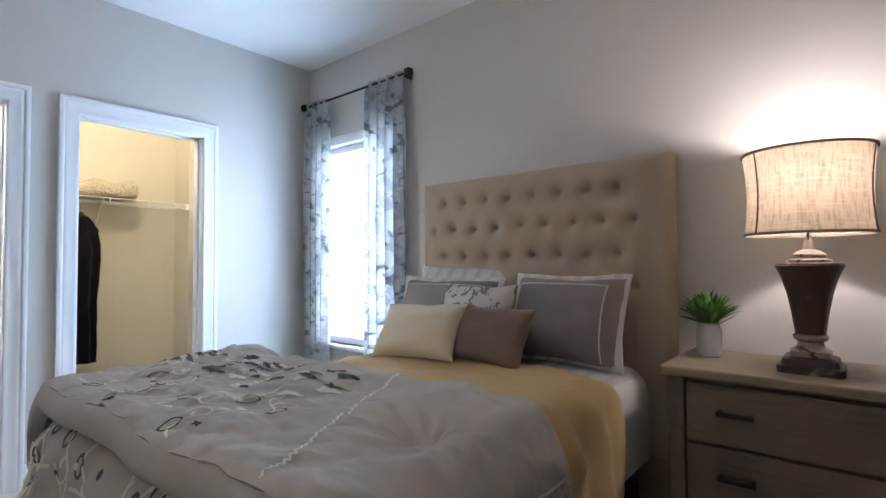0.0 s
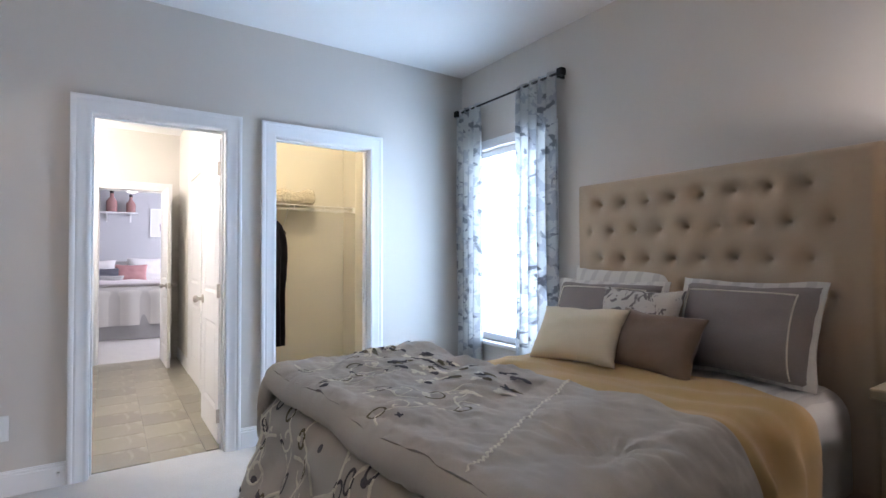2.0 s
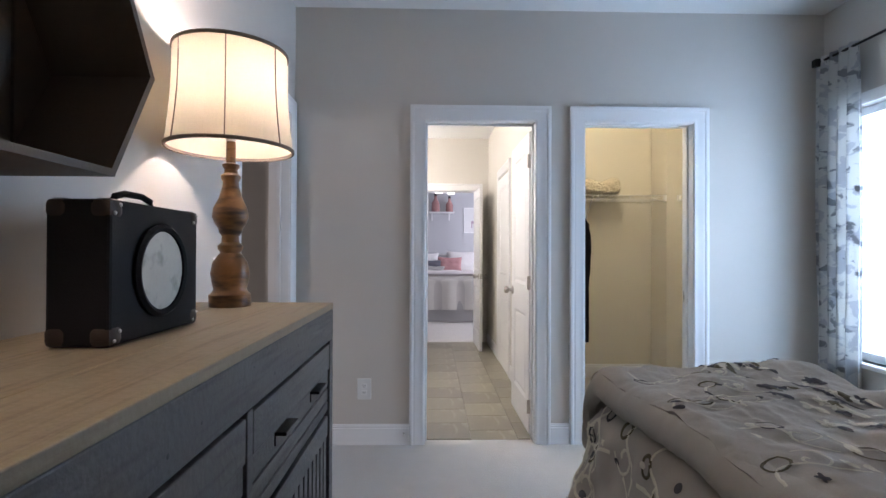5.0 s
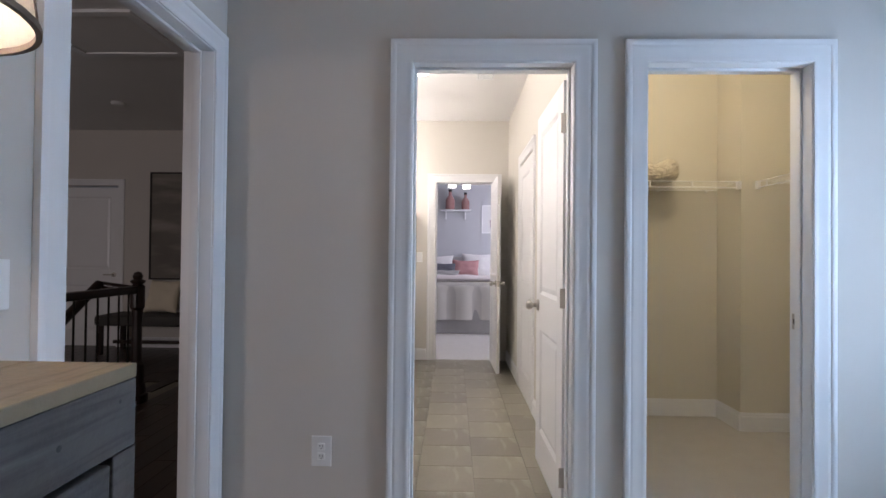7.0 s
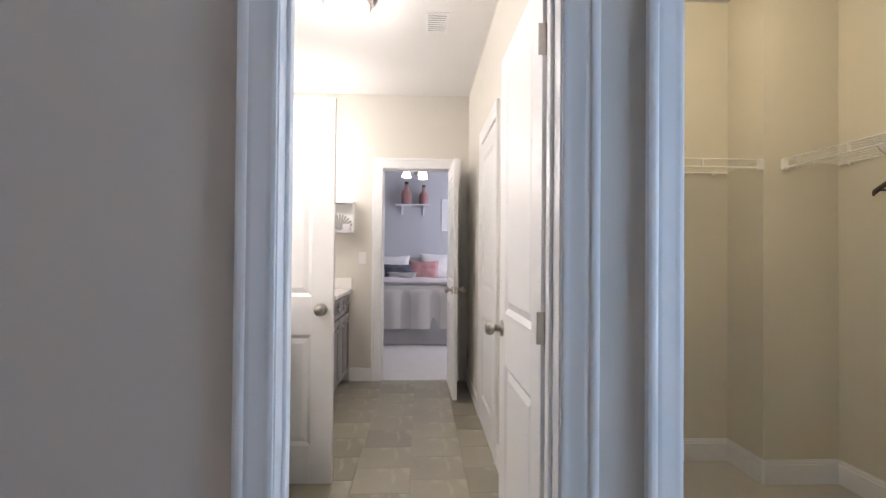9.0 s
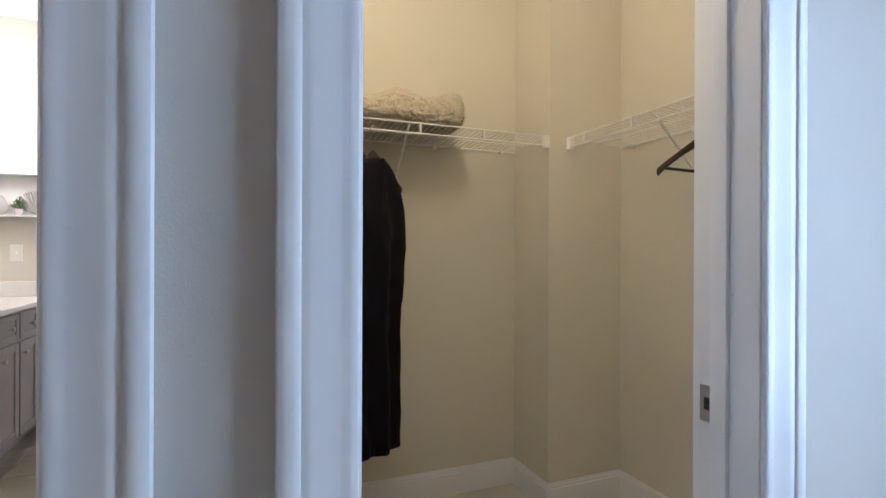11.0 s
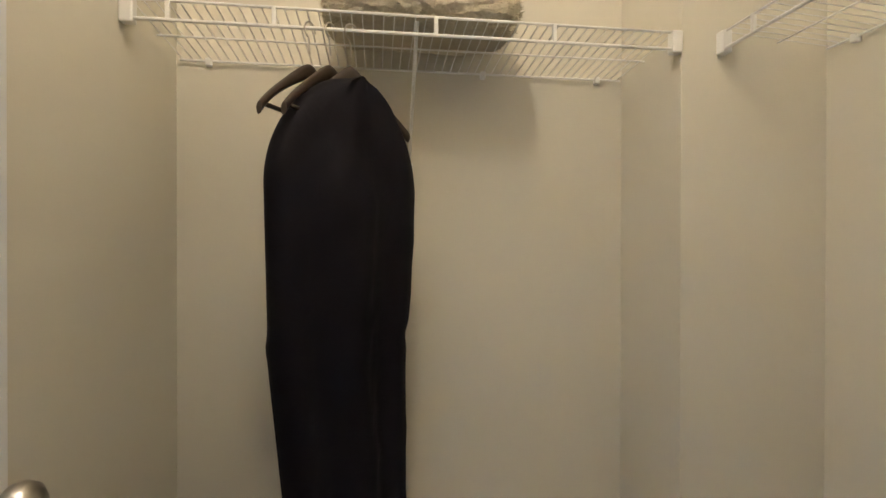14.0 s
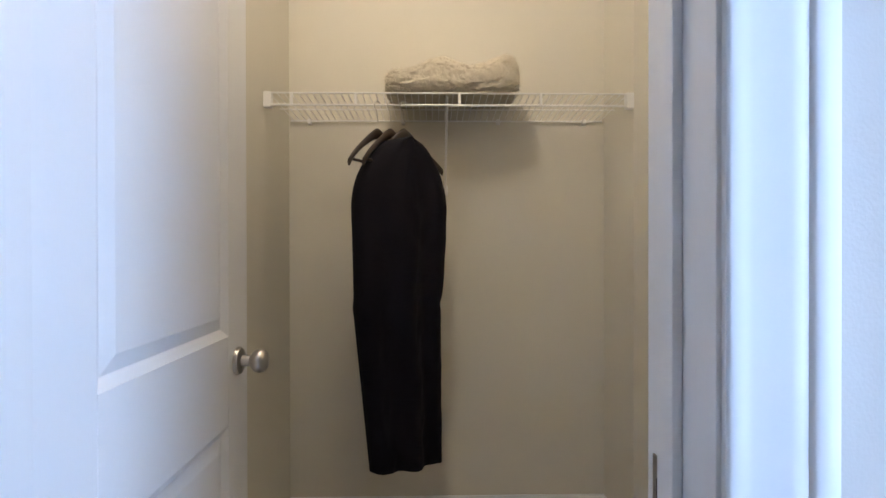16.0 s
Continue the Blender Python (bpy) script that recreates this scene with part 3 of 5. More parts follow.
door_leaf("door_closet", 0.67, 2.01, pose(WX0 - 0.018, CLO0 - 0.025, 0.012, 0, 0, 180.5), "white two-panel closet door standing open", hinge_side=True)
door_leaf("door_bath", 0.675, 2.01, pose(WX0 - 0.018, BATH1 + 0.006, 0.012, 0, 0, 180.5), "white two-panel bathroom door standing open", hinge_side=False)
door_leaf("door_linen", 0.76, 2.03, pose(-4.42, BY0 + 0.03, 0.012, 0, 0, 88.5), "white two-panel door swung out across the vanities")
door_leaf("door_bedroom_two", 0.655, 2.01, pose(BX + 0.03, B2_1 - 0.006, 0.012, 0, 0, 1.5), "white two-panel door open towards the bathroom")
door_leaf("door_side", 0.70, 2.02, pose(SD0, BY1 + 0.005, 0.004, 0, 0, 0), "white two-panel side door, closed", hardware=False)
door_leaf("door_hall", 0.81, 2.02, pose(HX - 0.05, -4.98, 0.004, 0, 0, 90), "white two-panel hall door, closed", lever=True)

for name, x, y, z in (("strike_plate", WX0 + 0.02, CLO1 - 0.0003, 0.925), ("strike_plate", WX0 + 0.02, BATH0 + 0.0003, 0.925)):
    s = -1 if y > 1 else 1
    bm = box(-0.016, 0.016, 0, s * 0.0022, -0.035, 0.035, 0.0006)
    st = tagged(part(name, bm, M_NICKEL, m=pose(x, y, z)), "nickel strike plate on the door jamb", "strike plate", kind="structure")
    part("latch_hole", box(-0.006, 0.006, s * 0.0022, s * 0.0026, -0.012, 0.012), M_SLOT, st, "dark latch hole")

# ---- bedroom: the bed ----
BXC, BHALF, BFOOT, CXC = -0.885, 0.60, 0.52, -0.80
bed = thing("bed", pose(0, 0, 0), "upholstered bed with tan tufted headboard and mattress", "bed")
HB0, HB1, HBZ, HBY = -1.61, -0.19, 1.665, 2.36
BUTTONS = [(HB0 + 0.165 + 0.1475 * i + (0.0 if r % 2 == 0 else -0.07375), HBZ - 0.135 - 0.155 * r) for r in range(5) for i in range(8 + r % 2)]


def headboard_face(u, v):
    x, z = HB0 + (HB1 - HB0) * u, 0.35 + (HBZ - 0.35) * v
    k = max(0.0, 1 - min(x - HB0, HB1 - x, HBZ - z) / 0.03)
    rounding = 0.062 * (1 - math.sqrt(max(0.0, 1 - k * k)))
    inside = min(1.0, max(0.0, min(x - HB0 - 0.05, HB1 - 0.08 - x, HBZ - 0.03 - z) / 0.06))
    d2 = sorted((x - bx) ** 2 + (z - bz) ** 2 for bx, bz in BUTTONS)
    r = math.sqrt(d2[0])
    ridge = math.sqrt(d2[1]) - r
    dimple = 0.050 * math.exp(-r / 0.019) + 0.012 * math.exp(-(r / 0.05) ** 2) + 0.0012 * math.exp(-ridge / 0.014)
    return Vector((x, HBY - 0.012 - 0.014 * inside + dimple * inside + rounding, z))


bm = sheet(headboard_face, 250, 180)
part("tufted_panel", bm, M_HEADBOARD, bed, "tan button-tufted linen panel", True)
part("headboard_frame", box(HB0 + 0.001, HB1 - 0.001, HBY + 0.050, YN - 0.03, 0.12, HBZ - 0.001, 0.004), M_HEADBOARD, bed, smooth=True)
for bx, bz in BUTTONS:
    if bz > 0.95:
        part("button", lathe([(0.0, -0.004), (0.008, -0.002), (0.009, 0.0), (0.007, 0.003), (0.0, 0.005)], 10), M_HEADBOARD, bed, m=pose(bx, headboard_face((bx - HB0) / (HB1 - HB0), (bz - 0.35) / (HBZ - 0.35)).y - 0.003, bz, 90, 0, 0))
part("box_spring", box(BXC - BHALF + 0.02, BXC + BHALF - 0.04, BFOOT + 0.03, HBY - 0.012, 0.14, 0.40, 0.03), M_BENCH, bed, "dark fabric base", True)
for x in (BXC - 0.5, BXC + 0.48):
    for y in (BFOOT + 0.15, 2.2):
        part("foot", lathe([(0.03, 0), (0.035, 0.15)], 12, centre=(x, y, 0)), M_RAIL, bed)
part("mattress", box(BXC - BHALF + 0.01, BXC + BHALF - 0.02, BFOOT + 0.02, HBY - 0.03, 0.40, 0.715, 0.07), M_SHEET, bed, "white plaid fitted sheet", True)


def over(u, half, radius=0.09):
    """Cloth laid across and hanging over two edges: from a length along it, the offset sideways and the drop."""
    s, a = (1 if u >= 0 else -1), abs(u)
    flat = half - radius
    if a <= flat:
        return u, 0.0
    arc = radius * math.pi / 2
    if a <= flat + arc:
        t = (a - flat) / radius
        return s * (flat + radius * math.sin(t)), radius * (1 - math.cos(t))
    return s * half, radius + a - flat - arc


def gold_at(u, v):
    a, y = -1.09 + 2.18 * u, 0.85 + 1.10 * v
    y += 0.05 * fbm(a * 1.3, 4.0) * v
    x, drop = over(a, 0.62)
    wave = 0.026 * fbm(a * 2.6 + 1, y * 5.0, 2.0) + 0.014 * math.sin(17 * y + 3 * a + 2 * fbm(a, y)) + 0.011 * math.sin(31 * y - 9 * a + 3 * fbm(a * 2, y * 2, 5.0))
    hang = min(1.0, drop / 0.15)
    z = 0.752 - drop + 0.015 * fbm(a * 3, y * 3, 9) * (1 - hang) + 0.5 * wave * (1 - hang)
    return Vector((BXC + x + math.copysign(hang * (0.018 + 1.2 * wave + 0.03 * drop), a), y, z))


tagged(part("blanket", sheet(gold_at, 110, 60, 0.008), M_GOLD, smooth=True), "mustard gold blanket draped over the bed", "blanket")


def plaid_at(u, v):
    a, y = -0.94 + 1.88 * u, 1.80 + 0.50 * v
    x, drop = over(a, 0.602)
    wave = 0.012 * fbm(a * 4, y * 6, 5)
    return Vector((BXC + x + math.copysign(min(1, drop / 0.1) * (0.012 + wave), a), y, 0.735 - drop + wave))


tagged(part("flat_sheet", sheet(plaid_at, 60, 24, 0.006), M_SHEET, smooth=True), "white plaid sheet turned over the mattress", "sheet")


def comforter_low(u, v):
    """The lower layer: over the foot of the bed and down to the carpet."""
    a, s = -1.27 + 2.54 * u, 1.05 * v
    x, drop = over(a, 0.71, 0.14)
    t = 0.62 - s
    if t > 0.12:
        y, dz = BFOOT - 0.01 + t - 0.02, 0.0
    else:
        k = 0.12 - t
        arc = 0.14 * math.pi / 2
        if k < arc:
            y, dz = BFOOT + 0.09 - 0.14 * math.sin(k / 0.14), 0.14 * (1 - math.cos(k / 0.14))
        else:
            y, dz = BFOOT - 0.05 - 0.36 * (k - arc), 0.14 + 0.93 * (k - arc)
    hx, hy = min(1.0, drop / 0.2), min(1.0, dz / 0.2)
    puff = 0.022 * fbm(a * 2.5, s * 2.5, 3.3) + 0.014 * fbm(a * 7, s * 7, 1.1)
    z = 0.775 - math.sqrt(drop ** 2 + dz ** 2) + puff * (1 - max(hx, hy))
    flare = 0.10 * hx * hy
    return Vector((CXC + x * (0.91 if x < 0 else 0.90) + math.copysign(hx * (puff * 1.6 + 0.05 * drop), a) - math.copysign(flare * 0.6, a), y - hy * puff * 1.8 + flare * 0.4, max(0.03, z)))


def comforter_top(u, v):
    """The layer folded back on top, thick and puffed, with a rolled front edge."""
    a = -0.90 + 1.74 * u
    x, drop = over(a, 0.735, 0.12)
    back = 1.22 - 0.10 * u - 0.04 * math.sin(6 * u)
    y0 = BFOOT - 0.035 + 0.03 * u + 0.02 * fbm(a * 2, 7.7)
    edge = min(0.55 + v / 0.15, (1 - v) / 0.07, 1.0)
    rim = math.sin(edge * math.pi / 2) ** 0.6 if edge < 1 else 1.0
    y = y0 + (back - y0) * v
    hang = min(1.0, drop / 0.2)
    pull = 0.014 * math.sin(13 * (a + 0.6 * y) + 4 * fbm(a * 1.5, y * 1.5, 1.0)) * (0.4 + 0.6 * fbm(a, y, 8.0))
    puff = 0.014 * fbm(a * 2.2, y * 2.2, 6.6) + 0.016 * fbm(a * 6, y * 7, 2.2) + 0.006 * fbm(a * 15, y * 19, 5.0) + pull
    tuck = 0.035 * math.exp(-(((a - 0.58) / 0.09) ** 2 + ((y - 0.85) / 0.09) ** 2)) + 0.015 * math.exp(-(((a + 0.4) / 0.12) ** 2 + ((y - 0.95) / 0.1) ** 2))
    for ca, cy, reach in ((0.58, 0.85, 0.20), (-0.3, 0.95, 0.05)):
        da, dy = a - ca, y - cy
        far = math.hypot(da, dy)
        puff += (0.003 + 0.005 * abs(fbm(a * 3, y * 3, 7.0))) * math.sin(11 * math.atan2(dy, da) + 2.5 * fbm(a * 4, y * 4, 3.0)) * min(1.0, far / 0.04) * math.exp(-far / reach)
    z = 0.762 + 0.098 * rim - drop + (puff - tuck) * rim * (1 - 0.6 * hang)
    return Vector((CXC + x * (0.90 if x < 0 else 1.0) + math.copysign(hang * (puff * 1.5 + 0.08 * drop), a), y, z))


comf = thing("comforter", pose(0, 0, 0), "taupe grey embroidered comforter folded back at the foot", "comforter")
part("lower_layer", sheet(comforter_low, 120, 70, -0.012), M_COMF, comf, smooth=True)
part("folded_layer", sheet(comforter_top, 220, 120, 0.012), M_COMF, comf, smooth=True)
part("front_roll", sheet(lambda u, v: comforter_top(u, 0.07) + Vector((0, -0.050 * math.sin(math.pi * v) - 0.03 * v, -0.050 * (1 - math.cos(math.pi * v)))), 130, 12), M_COMF, comf, smooth=True)


def on_cloth(fn, u, v, lift):
    p = fn(u, v)
    e = 0.004
    n = (fn(u + e, v) - p).cross(fn(u, v + e) - p)
    n = n.normalized() if n.length > 1e-9 else Vector((0, 0, 1))
    if n.dot(p - Vector((CXC, 1.3, 0.25))) < 0:
        n = -n
    return p + n * lift, n


def ribbon(bm, fn, uv, width, lift=0.0032):
    """A flat stitched line that lies on the cloth."""
    rows = []
    pts = [on_cloth(fn, u, v, lift) for u, v in uv]
    for i, (p, n) in enumerate(pts):
        d = pts[min(i + 1, len(pts) - 1)][0] - pts[max(i - 1, 0)][0]
        w = width * (0.75 + 0.5 * noise.random())
        s = n.cross(d).normalized() * w / 2 if d.length > 1e-9 else Vector((w / 2, 0, 0))
        rows.append((bm.verts.new(p + s), bm.verts.new(p + n * 0.0008), bm.verts.new(p - s)))
    for a, b in zip(rows, rows[1:]):
        bm.faces.new((a[0], a[1], b[1], b[0]))
        bm.faces.new((a[1], a[2], b[2], b[1]))


def blob(bm, fn, cu, cv, ru, rv, turn, petals, lift=0.0038):
    """A stitched leaf or petalled flower patch on the cloth."""
    c = bm.verts.new(on_cloth(fn, cu, cv, lift + 0.001)[0])
    ring = []
    for k in range(20):
        a = math.tau * k / 20
        r = (0.72 + 0.28 * math.cos(petals * a)) if petals else 1.0
        du, dv = r * math.cos(a) * ru, r * math.sin(a) * rv
        ring.append(bm.verts.new(on_cloth(fn, cu + du * math.cos(turn) - dv * math.sin(turn) * ru / rv, cv + du * math.sin(turn) * rv / ru + dv * math.cos(turn), lift)[0]))
    for k in range(20):
        bm.faces.new((c, ring[k], ring[(k + 1) % 20]))


rnd = random.Random(5)
ivory, charcoal, olive = bmesh.new(), bmesh.new(), bmesh.new()


def embroider(fn, u0, u1, v0, v1, cols, rows, su, sv, bold=1.0):
    """Curling vines with ring buds and leaves, repeated with chance over a field of the cloth; su, sv: parts of u and v to the metre."""
    for i in range(cols):
        for j in range(rows):
            cu, cv = u0 + (u1 - u0) * (i + 0.5 + rnd.uniform(-0.3, 0.3)) / cols, v0 + (v1 - v0) * (j + 0.5 + rnd.uniform(-0.3, 0.3)) / rows
            flip, turn, size = rnd.choice((1, -1)), rnd.uniform(-0.7, 0.7), rnd.uniform(0.085, 0.14) * (0.4 + 0.6 * bold)

            def at(px, py):
                x, y = px * math.cos(turn) - py * math.sin(turn), px * math.sin(turn) + py * math.cos(turn)
                return min(0.985, max(0.012, cu + flip * x * su)), min(0.985, max(0.012, cv + y * sv))
            stem = [at(size * (0.9 * math.sin(k * 0.24)) * (1 - k / 30), size * (k / 9 - 1.0)) for k in range(20)]
            ribbon(ivory, fn, stem, 0.011 * bold)
            curl = [at(size * (0.55 - 0.028 * k) * math.cos(0.42 * k) + 0.5 * size, size * (0.55 - 0.028 * k) * math.sin(0.42 * k) + 0.4 * size) for k in range(17)]
            ribbon(ivory, fn, curl, 0.0095 * bold)
            ring = [at(0.019 * math.cos(math.tau * k / 16) + 0.85 * size, 0.026 * math.sin(math.tau * k / 16) - 0.3 * size) for k in range(17)]
            ribbon(rnd.choice((charcoal, olive)), fn, ring, 0.010 * bold)
            for _ in range(2):
                u, v = at(size * rnd.uniform(-1, 1), size * rnd.uniform(-1, 1))
                blob(rnd.choice((ivory, charcoal, ivory)), fn, u, v, rnd.uniform(0.012, 0.02) * su, rnd.uniform(0.008, 0.013) * sv, rnd.uniform(0, 3), rnd.choice((0, 0, 4)))


embroider(comforter_low, 0.04, 0.96, 0.56, 0.98, 13, 3, 1 / 2.54, 1 / 1.05)
embroider(comforter_top, 0.04, 0.70, 0.06, 0.50, 6, 2, 1 / 1.74, 1 / 0.7, 0.55)
for _ in range(44):
    u, v = rnd.uniform(0.10, 0.62), rnd.uniform(0.42, 0.82)
    turn = rnd.uniform(0, 3)
    blob(rnd.choice((ivory, charcoal)), comforter_top, u, v, 0.028 / 1.74, 0.020 / 0.7, turn, rnd.choice((3, 5)))
    blob(rnd.choice((ivory, charcoal, olive)), comforter_top, u + 0.014, v + 0.02, 0.026 / 1.74, 0.010 / 0.7, turn + 1, 0)
lace = [(0.82 - 0.19 * k / 300 + 0.0024 * math.sin(k * 0.8), 0.015 + 0.96 * k / 300) for k in range(301)]
ribbon(ivory, comforter_top, lace, 0.0055, 0.0045)
piping = [(0.985, 0.25 + 0.74 * k / 30) for k in range(31)]
ribbon(ivory, comforter_top, piping, 0.008)
part("ivory_embroidery", ivory, M_STITCH, comf, "ivory vines, leaves and a scalloped lace strip")["kind"] = "stuff"
part("charcoal_embroidery", charcoal, M_DARKSTITCH, comf, "charcoal stitched buds and leaves")["kind"] = "stuff"
part("olive_embroidery", olive, M_BROWNSTITCH, comf, "olive stitched ring buds")["kind"] = "stuff"


def cushion(name, x, y, z, w, h, t, lean, yaw, mat, label, seed, rim=0.0, roll=0.0):
    return tagged(part(name, pillow_mesh(w, h, t, seed, rim=rim), mat, smooth=True, m=pose(x, y, z, lean, roll, yaw)), label, "pillow", "pillows on the bed")


def sham(x, y, z, w, h, lean, yaw, seed, label):
    """A taupe sham with a plaid flange and a scalloped lace line."""
    th = thing("pillow_sham", pose(x, y, z, lean, 0, yaw), label, "pillow", "pillows on the bed")
    part("flange", pillow_mesh(w, h, 0.05, seed, 0.07), M_SHEET, th, "white plaid ruffled flange", True)
    part("cover", pillow_mesh(w * 0.94, h * 0.92, 0.21, seed + 3, 0.06), M_GREYSHAM, th, smooth=True, m=pose(0, 0, h * 0.03))
    bm = bmesh.new()

    def on_cover(a, b):
        puff = max(0.0, 1 - abs(a) ** 2.6) ** 0.5 * max(0.0, 1 - abs(b) ** 2.6) ** 0.5
        return (a * w * 0.47 * (1 - 0.06 * (1 - abs(b) ** 1.5) * a * a), -0.010 - 0.112 * puff, h * 0.03 + h * 0.46 * (1 + b * (1 - 0.06 * (1 - abs(a) ** 1.5) * b * b)))
    spots = [on_cover(side * 0.80, -0.92 + 1.66 * k / 40) for side in (1, -1) for k in range(41)] + [on_cover(-0.80 + 1.60 * k / 52, 0.74) for k in range(53)]
    for spot in spots:
        lathe([(0.0, -0.0045), (0.0036, -0.002), (0.004, 0.0), (0.0, 0.0045)], 8, bm, centre=spot)
    part("lace", bm, M_STITCH, th, "ivory scalloped lace")
    return th


cushion("pillow", -1.30, 2.27, 0.735, 0.66, 0.46, 0.16, -14, 2, M_SHEET, "white plaid pillow leaning on the headboard", 1)
cushion("pillow", -0.62, 2.28, 0.735, 0.48, 0.40, 0.14, -14, -2, M_SHEET, "white plaid pillow behind the sham", 2)
sham(-1.27, 2.10, 0.735, 0.66, 0.40, -20, 4, 3, "taupe pillow sham with plaid flange against the headboard")
sham(-0.60, 2.12, 0.735, 0.58, 0.42, -18, -3, 4, "taupe pillow sham with plaid flange and lace edge")
cushion("cushion", -0.99, 1.97, 0.745, 0.42, 0.36, 0.13, -20, 0, M_FLORAL, "grey floral throw pillow among the shams", 5)
cushion("cushion", -0.83, 1.86, 0.748, 0.40, 0.27, 0.14, -26, -4, M_BROWNPILLOW, "brown velvet square throw pillow", 6, roll=2)
cushion("cushion", -1.15, 1.76, 0.750, 0.46, 0.28, 0.15, -32, 6, M_CREAMPILLOW, "cream throw pillow in front of the pile", 7, roll=-2)

# ---- bedroom: nightstand, plant and lamp ----


def bar_pull(parent, x, y, z, w, mat, label, m=None):
    bm = bmesh.new()
    add_box(bm, x - w / 2, x + w / 2, y - 0.030, y - 0.020, z - 0.008, z + 0.008, 0.003)
    for s in (-1, 1):
        add_box(bm, x + s * (w / 2 - 0.012) - 0.007, x + s * (w / 2 - 0.012) + 0.007, y - 0.022, y + 0.001, z - 0.010, z + 0.010, 0.002)
    return part("handle", bm, mat, parent, label)


NSZ = 0.815
ns = thing("nightstand", pose(0, 0, 0), "washed oak chest with dark metal pulls beside the bed", "nightstand")
NX0, NX1, NY0, NY1 = -0.115, 0.90, 2.03, 2.46
bm = bmesh.new()
add_box(bm, NX0, NX0 + 0.05, NY0, NY0 + 0.05, 0, NSZ - 0.035, 0.004)
add_box(bm, NX1 - 0.05, NX1, NY0, NY0 + 0.05, 0, NSZ - 0.035, 0.004)
add_box(bm, NX0 + 0.004, NX0 + 0.03, NY0 + 0.05, NY1, 0.04, NSZ - 0.035)
add_box(bm, NX1 - 0.03, NX1 - 0.004, NY0 + 0.05, NY1, 0.04, NSZ - 0.035)
add_box(bm, NX0 + 0.03, NX1 - 0.03, NY0 + 0.03, NY1, 0.06, NSZ - 0.036)
part("carcass", bm, M_OAK, ns)
part("top", box(NX0 - 0.022, NX1 + 0.022, NY0 - 0.028, NY1 + 0.015, NSZ - 0.035, NSZ, 0.007), M_OAKTOP, ns, "washed oak board top")
for z0, z1 in ((NSZ - 0.255, NSZ - 0.055), (NSZ - 0.475, NSZ - 0.268), (NSZ - 0.72, NSZ - 0.488)):
    dr = part("drawer", box(NX0 + 0.057, NX1 - 0.057, NY0 + 0.006, NY0 + 0.030, z0, z1, 0.003), M_OAK, ns)
    for hx in (NX0 + 0.21, NX1 - 0.21):
        bar_pull(dr, hx, NY0 + 0.006, (z0 + z1) / 2 + 0.01, 0.115, M_BLACKMETAL, "dark bronze bar pull")

pot = thing("potted_plant", pose(-0.035, 2.29, NSZ + 0.001), "bushy green plant in a pale ceramic pot on the nightstand", "plant")
part("pot", lathe([(0.036, 0), (0.043, 0.004), (0.045, 0.02), (0.045, 0.10), (0.040, 0.115), (0.037, 0.122), (0.041, 0.130), (0.037, 0.131), (0.033, 0.118), (0.0, 0.115)], 32), M_CERAMIC, pot, smooth=True)


def leaf_bm(length, width, droop):
    bm = bmesh.new()
    rows = []
    for k in range(6):
        t = k / 5
        w = width * math.sin(math.pi * min(1, t * 0.92 + 0.08)) ** 0.8 / 2
        y, z = length * t, -droop * t * t
        rows.append((bm.verts.new((-w, y, z + 0.25 * w)), bm.verts.new((0, y, z)), bm.verts.new((w, y, z + 0.25 * w))))
    for a, b in zip(rows, rows[1:]):
        bm.faces.new((a[0], a[1], b[1], b[0]))
        bm.faces.new((a[1], a[2], b[2], b[1]))
    return bm


def foliage(parent, count, length, width, base_z, up0, up1, mats, seed, radius=0.02):
    rr = random.Random(seed)
    for k in range(count):
        up = rr.uniform(up0, up1)
        az = rr.uniform(0, 360)
        ln = length * rr.uniform(0.7, 1.1)
        m = pose(0, 0, base_z + 0.35 * length * rr.random() ** 2, 0, 0, az) @ pose(0, radius * rr.random(), 0, up, rr.uniform(-25, 25), 0)
        part("leaf", leaf_bm(ln, width * rr.uniform(0.8, 1.2), 0.16 * ln * rr.random()), rr.choice(mats), parent, m=m)


foliage(pot, 130, 0.115, 0.027, 0.118, 25, 88, (M_LEAF, M_LEAF, M_LEAFDARK), 3, 0.03)

lamp = thing("table_lamp", pose(0.292, 2.20, NSZ + 0.001), "espresso urn table lamp with burlap drum shade, lit", "lamp")
part("foot", lathe([(0.092, 0), (0.092, 0.022), (0.080, 0.026), (0.076, 0.045), (0.060, 0.052)], 40, square=0.9), M_URN, lamp, "aged square plinth")
part("stem", lathe([(0.055, 0.050), (0.058, 0.070), (0.040, 0.082), (0.034, 0.098), (0.048, 0.108), (0.050, 0.118), (0.040, 0.126)], 40, square=0.55), M_SILVERWORN, lamp, "worn silvered stem", True)
part("urn", lathe([(0.042, 0.122), (0.046, 0.150), (0.053, 0.20), (0.064, 0.26), (0.080, 0.315), (0.094, 0.345), (0.097, 0.352), (0.094, 0.360), (0.06, 0.364)], 48, square=0.35), M_URN, lamp, "chipped espresso urn", True)
part("cap", lathe([(0.064, 0.362), (0.064, 0.372), (0.048, 0.378), (0.050, 0.390), (0.032, 0.402), (0.016, 0.408), (0.012, 0.44)], 32), M_SILVERWORN, lamp, "worn silver cap", True)
part("harp_rod", tube([(0, 0, 0.43), (0, 0, 0.755)], 0.004), M_BLACKMETAL, lamp)
part("finial", lathe([(0.004, 0.742), (0.014, 0.75), (0.012, 0.762), (0.0, 0.772)], 16), M_BLACKMETAL, lamp, smooth=True)


